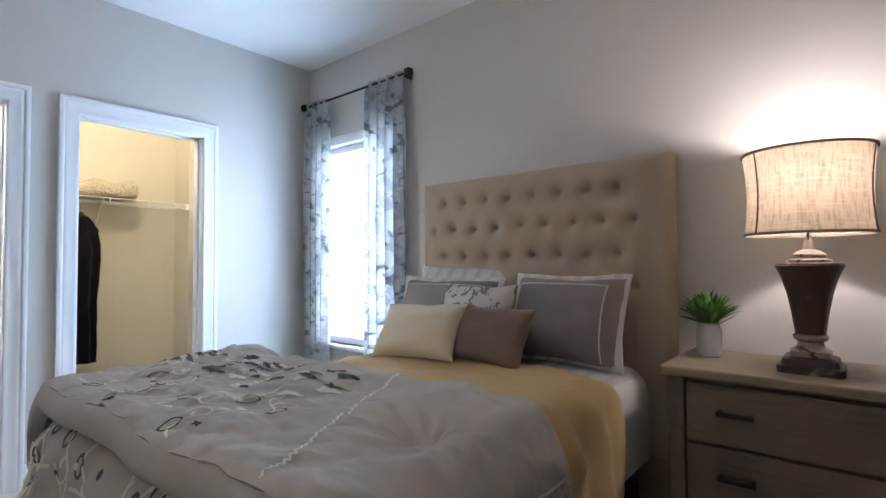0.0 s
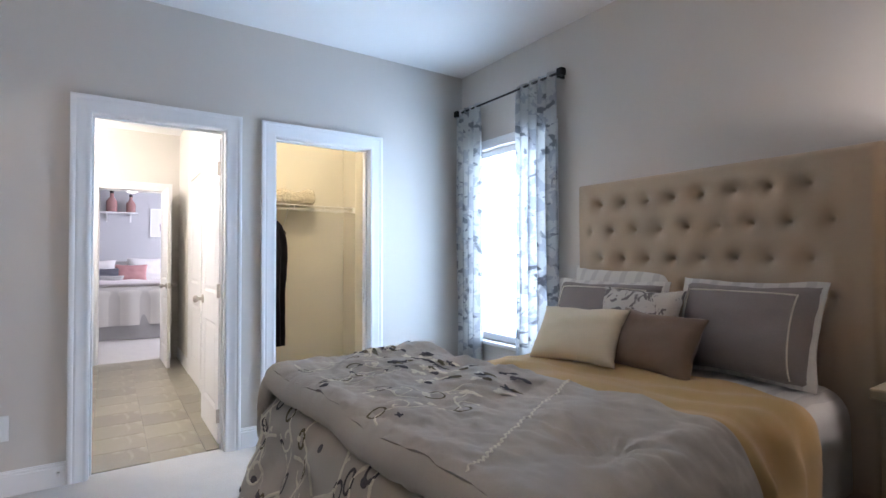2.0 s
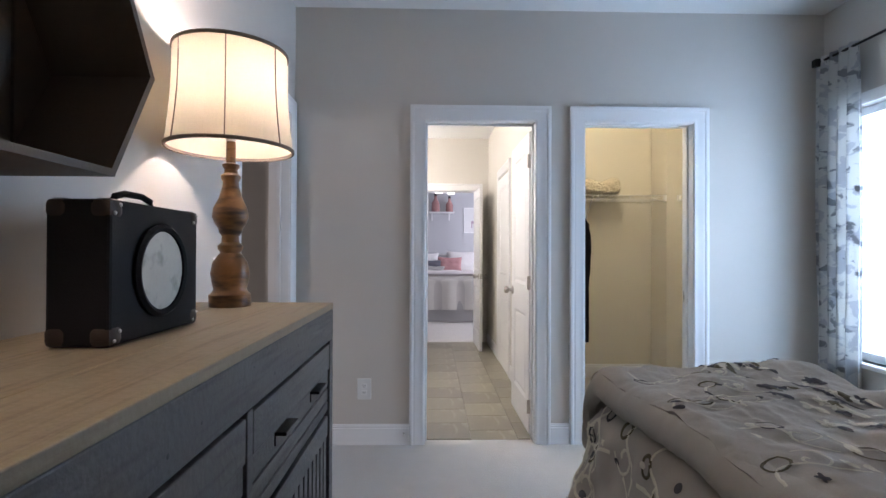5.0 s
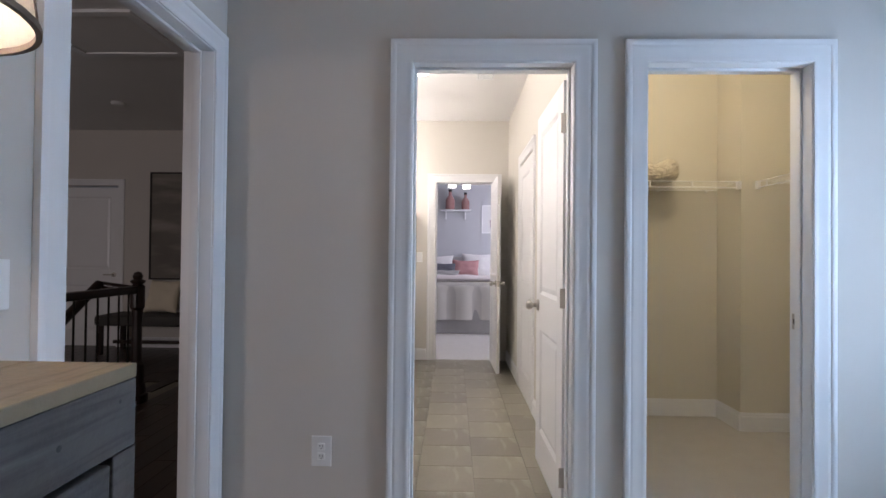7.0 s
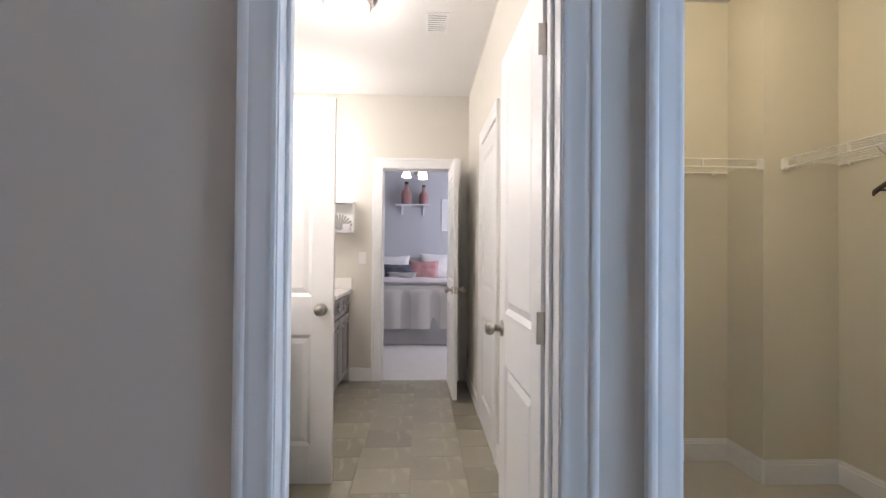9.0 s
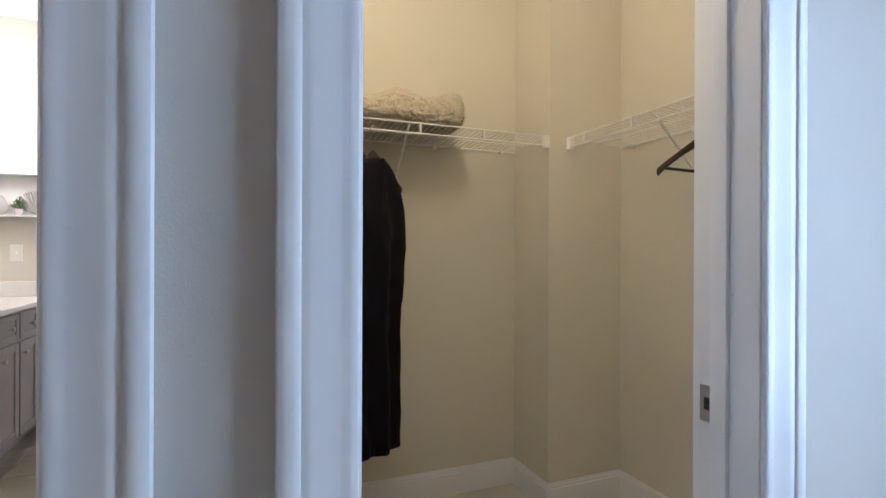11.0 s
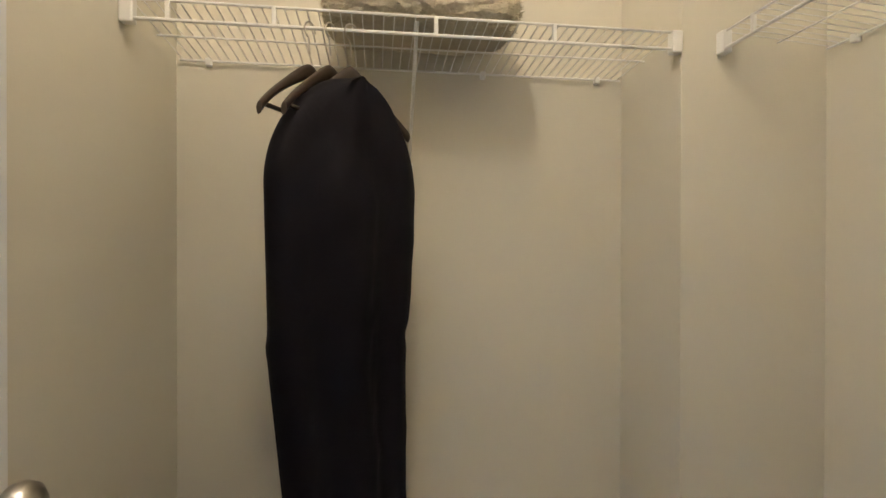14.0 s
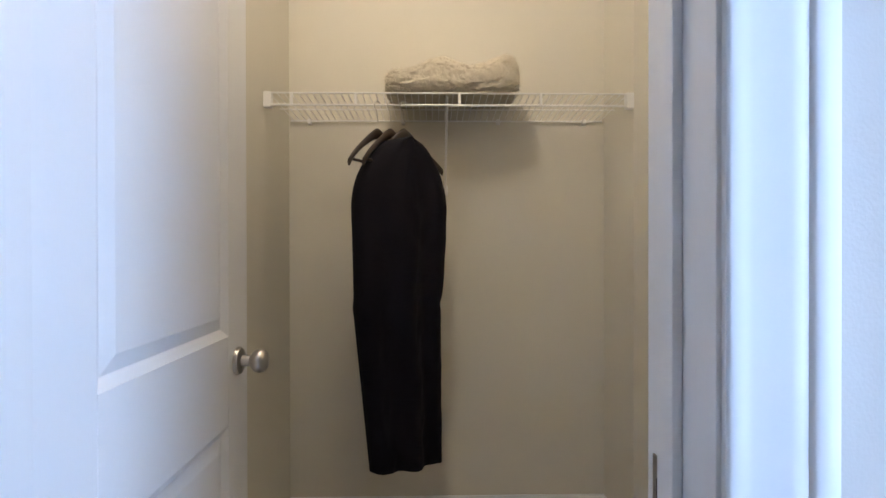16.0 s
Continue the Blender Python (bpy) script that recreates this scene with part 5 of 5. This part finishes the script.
def fur_at(u, v):
    a = -1 + 2 * u
    ang = math.tau * v
    end = max(0.0, 1 - abs(a) ** 9) ** 0.5
    ry, rz = 0.138, 0.075 + 0.010 * math.cos(math.pi * 2 * a + 1.2) + 0.008 * a
    c, s = math.cos(ang), math.sin(ang)
    c, s = math.copysign(abs(c) ** 0.7, c), math.copysign(abs(s) ** 0.75, s)
    k = 1 + 0.055 * fbm(a * 6, c * 4, s * 4) + 0.03 * fbm(a * 22, c * 16, s * 16, 2)
    return Vector((a * 0.262, ry * c * end * k, rz * (1 + s * end * k) * 0.98))


fur = thing("fur_throw", pose(CLX + 0.165, 1.468, SHZ + 0.012, 0, 0, 90), "folded cream faux fur throw on the wire shelf", "throw")
bm = sheet(fur_at, 110, 90)
bmesh.ops.remove_doubles(bm, verts=bm.verts, dist=0.0002)
part("folded_fur", bm, M_FUR, fur, smooth=True)
bm = bmesh.new()
rf = random.Random(4)
for _ in range(9000):
    u, v = rf.uniform(0.01, 0.99), rf.random()
    p = fur_at(u, v)
    q = fur_at(u, v + 0.01) - p
    n = Vector((rf.uniform(-0.6, 0.6) + (2 * u - 1), (p.y) * 9, (p.z - 0.06) * 12)).normalized()
    t = q.normalized() if q.length > 1e-7 else Vector((1, 0, 0))
    w = t * 0.0011
    tip = p + n * rf.uniform(0.006, 0.014) + Vector((rf.uniform(-1, 1), rf.uniform(-1, 1), rf.uniform(-1, 0.4))) * 0.005
    bm.faces.new((bm.verts.new(p + w), bm.verts.new(p - w), bm.verts.new(tip)))
part("fur_pile", bm, M_FUR, fur)["kind"] = "stuff"

# ---- bathroom ----


def vanity(x0, x1, front, label, doors):
    th = thing("vanity_cabinet", pose(0, 0, 0), label, "cabinet", "bathroom vanities")
    part("body", box(x0, x1, BY0, front - 0.022, 0.09, 0.855), M_CABINET, th)
    part("toe_kick", box(x0 + 0.01, x1 - 0.01, BY0, front - 0.09, 0.0, 0.09), M_CABINET, th)
    w = (x1 - x0) / doors
    for k in range(doors):
        a, b = x0 + w * k + 0.012, x0 + w * (k + 1) - 0.012
        for nm, z0, z1, kz in (("drawer", 0.685, 0.835, 0.76), ("cabinet_door", 0.115, 0.665, 0.60)):
            bm = bmesh.new()
            s = 0.045 if nm != "drawer" else 0.03
            add_box(bm, a, b, front - 0.022, front - 0.010, z0, z1, 0.002)
            for p0, p1, q0, q1 in ((a, a + s, z0, z1), (b - s, b, z0, z1), (a + s, b - s, z1 - s, z1), (a + s, b - s, z0, z0 + s)):
                add_box(bm, p0, p1, front - 0.010, front - 0.001, q0, q1, 0.003)
            d = part(nm, bm, M_CABINET, th)
            part("knob", lathe([(0.005, 0), (0.005, 0.012), (0.014, 0.018), (0.013, 0.026), (0.0, 0.029)], 16), M_NICKEL, d, "nickel knob", True, pose((a + b) / 2 if nm == "drawer" else b - 0.03, front - 0.001, kz, -90, 0, 0))
    return th


def countertop(x0, x1, front, label, end_splash):
    th = thing("countertop", pose(0, 0, 0), label, "countertop", "bathroom counters")
    part("slab", box(x0, x1, BY0 + 0.001, front + 0.028, 0.856, 0.888, 0.006), M_COUNTER, th)
    part("backsplash", box(x0, x1, BY0 + 0.001, BY0 + 0.02, 0.888, 0.99, 0.004), M_COUNTER, th)
    if end_splash:
        part("end_splash", box(x0, x0 + 0.02, BY0 + 0.02, front + 0.020, 0.888, 0.99, 0.004), M_COUNTER, th)
    return th


vanity(BX + 0.001, -5.70, -0.405, "grey shaker vanity cabinet by the end wall", 3)
countertop(BX + 0.001, -5.68, -0.405, "white cultured marble counter with splash", True)
vanity(-4.33, -3.25, -0.455, "grey shaker vanity cabinet near the door", 3)
countertop(-4.35, -3.24, -0.455, "white cultured marble counter near the door", False)

grass = thing("potted_grass", pose(-5.95, -0.72, 0.889), "bushy green grass in a pale oval planter on the counter", "plant")
part("planter", lathe([(0.08, 0), (0.095, 0.01), (0.10, 0.06), (0.095, 0.065), (0.085, 0.055), (0, 0.05)], 28), M_CERAMIC, grass, smooth=True)
foliage(grass, 150, 0.19, 0.009, 0.055, 35, 88, (M_LEAF, M_LEAFDARK), 12, 0.05)

wb = thing("wall_box_shelf", pose(BX, 0, 0), "white box shelf with shells and a small plant", "shelf")
bm = bmesh.new()
for b in ((0.0005, 0.115, -0.79, -0.778, 1.42, 1.71), (0.0005, 0.115, -0.372, -0.36, 1.42, 1.71), (0.0005, 0.115, -0.778, -0.372, 1.42, 1.432), (0.0005, 0.115, -0.778, -0.372, 1.698, 1.71), (0.0005, 0.008, -0.778, -0.372, 1.432, 1.698)):
    add_box(bm, *b, 0.002)
part("box", bm, M_TRIM, wb)
fan = thing("fan_shell", pose(BX + 0.05, -0.50, 1.433), "grey fan shell ornament on the box shelf", "ornament")
bm = bmesh.new()
for k in range(11):
    a = radians(20 + 14 * k)
    tube([(0, 0, 0.02), (0, 0.13 * math.cos(a), 0.02 + 0.14 * math.sin(a))], 0.010, 6, bm)
part("ribs", bm, M_BEDSPREAD, fan)
shell = thing("white_shell", pose(BX + 0.06, -0.70, 1.4325), "rounded white shell ornament on the box shelf", "ornament")
part("shell", lathe([(0.02, 0), (0.05, 0.03), (0.055, 0.07), (0.03, 0.12), (0.0, 0.14)], 20), M_WHITE, shell, smooth=True)
sp = thing("small_plant", pose(BX + 0.07, -0.585, 1.4325), "small green plant in a white cup", "plant")
part("cup", lathe([(0.02, 0), (0.026, 0.04), (0.022, 0.04), (0, 0.035)], 18), M_WHITE, sp, smooth=True)
foliage(sp, 24, 0.075, 0.012, 0.035, 20, 85, (M_LEAF, M_LEAFDARK), 21, 0.01)
cup = thing("soap_box", pose(BX + 0.07, -0.43, 1.4325), "small white box on the shelf", "box")
part("soap", box(-0.03, 0.03, -0.035, 0.035, 0, 0.07, 0.008), M_WHITE, cup)
for y, n in ((-0.285, 1), (-0.62, 1)):
    wall_plate("light_switch", pose(BX, y, 1.18, 0, 0, 90), "white switch plate on the bathroom end wall", n)



def vanity_light(x, watts):
    sconce = thing("vanity_light", pose(x, BY0, 2.30), "nickel vanity light with lit glass shades", "lamp", "vanity lights")
    part("bar", box(-0.30, 0.30, 0.0005, 0.03, -0.03, 0.03, 0.006), M_NICKEL, sconce)
    for dx in (-0.22, 0.0, 0.22):
        arm = part("arm", tube([(dx, 0.03, 0), (dx, 0.07, 0.05), (dx, 0.11, 0.05), (dx, 0.13, 0.01), (dx, 0.13, -0.03)], 0.007, 8), M_NICKEL, sconce, smooth=True)
        part("glass_shade", lathe([(0.02, -0.03), (0.035, -0.06), (0.055, -0.12), (0.052, -0.12), (0.0, -0.05)], 24), M_LAMPGLASS, arm, "lit frosted glass", True, pose(dx, 0.13, 0))
    bulb("vanity_bulb", x, BY0 + 0.20, 2.10, watts, (0.97, 0.95, 0.86), 0.10)


vanity_light(-6.05, 24)
vanity_light(-3.80, 40)
cl = thing("ceiling_light", pose(-4.76, -0.18, CEIL), "round flush ceiling light with nickel ring, lit", "lamp")
part("ring", lathe([(0.15, -0.001), (0.155, -0.02), (0.145, -0.045), (0.13, -0.045), (0.13, -0.002)], 40), M_NICKEL, cl, smooth=True)
part("diffuser", lathe([(0.132, -0.04), (0.12, -0.075), (0.08, -0.10), (0.0, -0.11)], 40), M_LAMPGLASS, cl, "lit frosted glass dome", True)
bulb("bath_ceiling_glow", -4.76, -0.18, CEIL - 0.19, 8, (0.97, 0.95, 0.85), 0.08)
vent = thing("ceiling_vent", pose(-5.03, 0.37, CEIL), "white ceiling air vent", "vent")
part("frame", wall_bm([(-0.15, 0.15, -0.075, -0.06, -0.008, -0.0005), (-0.15, 0.15, 0.06, 0.075, -0.008, -0.0005), (-0.15, -0.135, -0.06, 0.06, -0.008, -0.0005), (0.135, 0.15, -0.06, 0.06, -0.008, -0.0005)]), M_TRIM, vent)
part("backing", box(-0.135, 0.135, -0.06, 0.06, -0.002, -0.0005), M_SLOT, vent)
for k in range(9):
    part("slat", box(-0.132 + 0.030 * k, -0.116 + 0.030 * k, -0.06, 0.06, -0.007, -0.003), M_TRIM, vent)

# ---- second bedroom ----
BB, BYC = -9.60, 0.18
b2 = thing("bed", pose(0, 0, 0), "grey bed with pale bedspread in the second bedroom", "bed")
part("headboard", box(BB - 0.02, BB + 0.07, BYC - 0.80, BYC + 0.80, 0.1, 1.18, 0.02), M_BEDSPREAD, b2, smooth=True)


def spread_at(u, v):
    a, s = -1.45 + 2.9 * u, 1.9 * v
    x, drop = over(a, 0.80)
    y, dz = (s, 0.0) if s < 1.0 else over(s, 1.08)
    f = 0.02 * math.sin(16 * a) * min(1, max(drop, dz) / 0.2)
    return Vector((BB + 0.08 + y + f * (dz > drop), BYC + x + math.copysign(f * (drop >= dz), a), max(0.22, 0.80 - max(drop, dz))))


part("bedspread", sheet(spread_at, 90, 60, 0.01), M_SHEET, b2, "pale bedspread", True)


def skirt_at(u, v):
    y = BYC - 0.79 + 1.58 * u
    return Vector((BB + 1.13 + 0.02 * math.sin(13 * u) + 0.07 * v * (0.5 + 0.5 * math.sin(9 * u)), y, 0.42 - 0.41 * v))


part("bed_skirt", sheet(skirt_at, 80, 10, 0.006), M_BEDSPREAD, b2, "grey gathered skirt", True)


def roll_at(u, v):
    a, ang = -1 + 2 * u, math.tau * v
    return Vector((BB + 0.98 + 0.16 * math.cos(ang), BYC + 0.84 * a, 0.845 + (0.055 + 0.008 * math.sin(11 * a)) * math.sin(ang) - 0.14 * max(0.0, abs(a) - 0.9) * 4))


tagged(part("folded_quilt", sheet(roll_at, 60, 16), M_PLAID, smooth=True), "pink and white plaid quilt folded across the bed", "quilt")
for x, y, w, h, t, mat, lb, sd in ((0.20, -0.22, 0.62, 0.42, 0.16, M_WHITE, "white pillow against the headboard", 31), (0.20, 0.55, 0.62, 0.46, 0.16, M_WHITE, "white pillow against the headboard", 32),
                                   (0.40, 0.30, 0.46, 0.34, 0.14, M_PINKCLOTH, "dusty pink square throw pillow", 33), (0.42, -0.08, 0.46, 0.28, 0.14, M_NAVY, "charcoal square throw pillow", 34), (0.52, -0.02, 0.44, 0.16, 0.10, M_BEDSPREAD, "small grey knitted lumbar pillow", 35)):
    tagged(part("pillow", pillow_mesh(w, h, t, sd), mat, smooth=True, m=pose(BB + x, y + 0.02, 0.805, -18, 0, 90)), lb, "pillow", "pillows on the second bed")

ws = thing("wall_shelf", pose(-9.63, 0.14, 1.985), "white wall shelf with brackets", "shelf")
part("board", box(0.0005, 0.18, -0.27, 0.27, 0, 0.022, 0.003), M_TRIM, ws)
for y in (-0.17, 0.17):
    part("bracket", wall_bm([(0.0005, 0.02, y - 0.012, y + 0.012, -0.14, 0), (0.02, 0.13, y - 0.012, y + 0.012, -0.025, 0)]), M_TRIM, ws)
for y, s in ((-0.10, 1.0), (0.17, 0.86)):
    bt = thing("glass_bottle", pose(-9.53, 0.14 + y, 2.0075), "pink glass bottle with dark stopper on the shelf", "bottle", "bottles on the shelf")
    part("bottle", lathe([(0.07 * s, 0), (0.08 * s, 0.01), (0.08 * s, 0.17 * s), (0.05 * s, 0.22 * s), (0.028 * s, 0.25 * s), (0.028 * s, 0.31 * s), (0, 0.31 * s)], 24), M_PINK, bt, smooth=True)
    part("stopper", lathe([(0.03 * s, 0.31 * s), (0.034 * s, 0.35 * s), (0.0, 0.36 * s)], 16), M_BLACKMETAL, bt, "dark stopper", True)


def print_frame(y0, y1, z0, z1, label):
    th = thing("picture_frame", pose(-9.63, 0, 0), label, "picture")
    part("frame", wall_bm([(0.0005, 0.02, y0, y0 + 0.02, z0, z1), (0.0005, 0.02, y1 - 0.02, y1, z0, z1), (0.0005, 0.02, y0 + 0.02, y1 - 0.02, z0, z0 + 0.02), (0.0005, 0.02, y0 + 0.02, y1 - 0.02, z1 - 0.02, z1)]), M_TRIM, th)
    part("paper", box(0.0005, 0.010, y0 + 0.02, y1 - 0.02, z0 + 0.02, z1 - 0.02), M_PRINT, th)
    c, d = (y0 + y1) / 2, (z0 + z1) / 2
    bm = bmesh.new()
    for dy, dz, w, h in ((0.0, -0.04, 0.13, 0.05), (0.06, 0.04, 0.04, 0.10), (-0.05, -0.10, 0.02, 0.10), (0.05, -0.10, 0.02, 0.10)):
        add_box(bm, 0.0105, 0.0125, c + dy - w / 2, c + dy + w / 2, d + dz - h / 2, d + dz + h / 2, 0.0008)
    part("ink", bm, M_PURPLE, th, "soft mauve shape")


print_frame(0.60, 1.02, 1.60, 2.10, "white framed print with a soft mauve shape")
print_frame(-0.88, -0.40, 1.56, 2.10, "white framed print with a soft mauve shape beside the shelf")
fl = thing("ceiling_fan_light", pose(-8.2, 0.22, CEIL), "hanging ceiling light with three lit tulip glass shades", "lamp")
part("stem", tube([(0, 0, -0.001), (0, 0, -0.40)], 0.02, 12), M_NICKEL, fl)
part("body", lathe([(0.03, -0.50), (0.07, -0.48), (0.07, -0.42), (0.03, -0.40)], 24), M_NICKEL, fl, smooth=True)
for k in range(3):
    a = math.tau * k / 3 + 0.5
    arm = part("arm", tube([(0, 0, -0.46), (0.12 * math.cos(a), 0.12 * math.sin(a), -0.47)], 0.010, 8), M_NICKEL, fl)
    part("glass_shade", lathe([(0.02, 0.0), (0.05, -0.04), (0.06, -0.09), (0.0, -0.08)], 20), M_LAMPGLASS, arm, "lit tulip glass", True, pose(0.14 * math.cos(a), 0.14 * math.sin(a), -0.45))

# ---- hall ----
RY = -2.43
rail = thing("stair_railing", pose(0, 0, 0), "dark stained stair railing with turned newel post", "railing")
part("newel_post", lathe([(0.075, 0), (0.075, 0.06), (0.062, 0.07), (0.058, 0.13), (0.050, 0.15), (0.050, 0.30), (0.034, 0.33), (0.030, 0.60), (0.036, 0.74), (0.046, 0.76), (0.046, 0.93), (0.030, 0.945), (0.046, 0.96), (0.050, 0.975), (0.026, 0.985), (0.034, 1.01), (0.022, 1.04), (0, 1.05)], 24, square=0.5), M_RAIL, rail, m=pose(-4.77, RY, 0.001))
part("handrail", box(-4.74, -1.5, RY - 0.032, RY + 0.032, 0.875, 0.935, 0.014), M_RAIL, rail, smooth=True)
part("descending_rail", tube([(-4.72, RY - 0.28, 0.95), (-3.2, RY - 0.28, -0.10)], 0.035, 10), M_RAIL, rail, smooth=True)
part("rail_return", tube([(-4.77, RY, 0.90), (-4.74, RY - 0.28, 0.94)], 0.03, 10), M_RAIL, rail, smooth=True)
for k in range(28):
    x = -4.66 + 0.112 * k
    b = part("baluster", tube([(x, RY, 0.03), (x, RY, 0.88)], 0.0075, 8), M_BLACKMETAL, rail)
    part("shoe", lathe([(0.019, 0), (0.019, 0.012), (0.010, 0.026)], 4), M_BLACKMETAL, b, m=pose(x, RY, 0.028))
structure("trim_stair_curb", box(-4.84, -1.4, RY - 0.06, RY + 0.05, -0.02, 0.028, 0.005), M_TRIM, "white painted stair edge", "trim")
structure("wall_stairwell", wall_bm([(-4.80, -1.4, RY - 1.12, RY - 1.02, -2.7, 0.0), (-4.92, -4.80, RY - 1.12, RY - 0.06, -2.7, -0.07), (-4.80, -1.4, RY - 0.06, RY - 0.0, -2.7, -0.02)]), M_WALL, "greige stairwell sides below the floor", "wall")
st = thing("staircase", pose(0, 0, 0), "dark wooden stair going down", "stairs", kind="structure")
for k in range(12):
    x = -4.80 + 0.26 * k
    part("tread", box(x, x + 0.28, RY - 1.02, RY - 0.06, -0.19 * (k + 1) - 0.03, -0.19 * (k + 1), 0.008), M_DARKWOOD, st)
    part("riser", box(x + 0.0, x + 0.015, RY - 1.02, RY - 0.06, -0.19 * (k + 1), -0.19 * k - 0.03), M_TRIM, st, "white riser")

pic = thing("wall_art", pose(HX, -3.30, 1.54), "large dark abstract canvas on the hall wall", "picture")
part("canvas", box(0.0005, 0.03, -0.42, 0.42, -0.66, 0.66, 0.003), M_ART, pic)
part("frame", wall_bm([(0.0005, 0.038, -0.44, -0.42, -0.68, 0.68), (0.0005, 0.038, 0.42, 0.44, -0.68, 0.68), (0.0005, 0.038, -0.42, 0.42, 0.66, 0.68), (0.0005, 0.038, -0.42, 0.42, -0.68, -0.66)]), M_BLACKMETAL, pic)
bench = thing("bench", pose(HX + 0.30, -3.35, 0), "dark upholstered hall bench", "bench")
part("seat", box(-0.24, 0.24, -0.72, 0.72, 0.34, 0.46, 0.03), M_BENCH, bench, smooth=True)
for x in (-0.2, 0.2):
    for y in (-0.66, 0.66):
        part("leg", box(x - 0.025, x + 0.025, y - 0.025, y + 0.025, 0, 0.345, 0.004), M_RAIL, bench)
part("stretcher", box(-0.02, 0.02, -0.64, 0.64, 0.10, 0.14, 0.004), M_RAIL, bench)
tagged(part("pillow", pillow_mesh(0.46, 0.42, 0.15, 41), M_CREAMPILLOW, smooth=True, m=pose(HX + 0.20, -3.50, 0.462, -20, 0, 80)), "cream throw pillow on the hall bench", "pillow")
bp = thing("bed_post", pose(-7.9, -5.35, 0), "dark turned bed post in the far room", "bed")
part("post", lathe([(0.04, 0), (0.04, 0.5), (0.025, 0.55), (0.03, 1.2), (0.02, 1.8), (0.04, 1.85), (0.0, 1.9)], 16), M_RAIL, bp, smooth=True)
hatch = thing("attic_hatch", pose(-4.30, -2.40, CEIL + 0.002), "white framed attic hatch in the hall ceiling", "hatch", kind="structure")
part("frame", wall_bm([(-0.36, -0.30, -0.42, 0.42, -0.02, -0.0005), (0.30, 0.36, -0.42, 0.42, -0.02, -0.0005), (-0.30, 0.30, -0.42, -0.36, -0.02, -0.0005), (-0.30, 0.30, 0.36, 0.42, -0.02, -0.0005)]), M_TRIM, hatch)
part("panel", box(-0.30, 0.30, -0.36, 0.36, -0.008, -0.0005), M_CEIL, hatch)
smoke = thing("smoke_detector", pose(-5.9, -3.4, CEIL + 0.002), "white round smoke detector on the hall ceiling", "smoke detector")
part("body", lathe([(0.065, -0.001), (0.065, -0.02), (0.05, -0.035), (0, -0.036)], 24), M_PLATE, smoke, smooth=True)

# ---- floor pieces ----
sub = structure("floor_bath", box(BX - 0.03, WX0 + 0.05, BY0 - 0.12, CLY0 - 0.05, -0.1, -0.006), M_GROUT, "beige slate tile bathroom floor", "floor")


def piece_mesh(name, lx, ly, h, bev, mat):
    me = bpy.data.meshes.new(name)
    bm = bmesh.new()
    v = []
    for z, i in ((0, 0), (h - bev, 0), (h, bev)):
        v.append([bm.verts.new((x, y, z)) for x, y in ((i, i), (lx - i, i), (lx - i, ly - i), (i, ly - i))])
    for a, b in zip(v, v[1:]):
        for k in range(4):
            bm.faces.new((a[k], a[(k + 1) % 4], b[(k + 1) % 4], b[k]))
    bm.faces.new(v[-1])
    bm.to_mesh(me)
    bm.free()
    me.materials.append(mat)
    return me


def lay(parent, name, me, x, y, z):
    ob = new(name, me)
    ob.parent = parent
    ob.matrix_basis = pose(x, y, z)
    return ob


T, G = 0.305, 0.002
TX0, TX1, TY0, TY1 = BX - 0.03, WX0 + 0.05, BY0 - 0.02, BY1 + 0.02
tiles = {}
y, row = TY0, 0
while y < TY1 - 0.02:
    y2 = min(y + T, TY1)
    x = TX0
    x2 = TX0 + (0.155 if row % 2 else T)
    while x < TX1 - 0.02:
        x2 = min(x2, TX1)
        key = (round(x2 - x, 3), round(y2 - y, 3))
        if key not in tiles:
            tiles[key] = piece_mesh("tile", key[0] - G, key[1] - G, 0.006, 0.0012, M_TILE)
        lay(sub, "tile", tiles[key], x, y, -0.0055)
        x, x2 = x2, x2 + T
    y, row = y2, row + 1

hall = structure("floor_hall", wall_bm([(HX - 0.12, XE, RY, YH + 0.05, -0.1, -0.012), (HX - 0.12, -4.92, HY, RY, -0.1, -0.012), (-4.92, XE, HY, RY - 1.12, -0.1, -0.012)]), M_GROUT, "dark stained wood hall floor", "floor")
plank = piece_mesh("plank", 1.40, 0.124, 0.012, 0.002, M_DARKWOOD)
short = piece_mesh("plank", 0.70, 0.124, 0.012, 0.002, M_DARKWOOD)
y, row = HY, 0
while y < YH - 0.08:
    x, k = HX - 0.1 - 0.37 * (row % 4), 0
    lim = -1.0
    while x < lim:
        blocked = RY - 1.18 < y < RY + 0.0
        if blocked and x + 1.4 > -4.92:
            if x + 0.70 <= -4.86:
                lay(hall, "plank", short, x, y, -0.012)
            break
        lay(hall, "plank", plank, x, y, -0.012)
        x += 1.403
    y, row = y + 0.126, row + 1
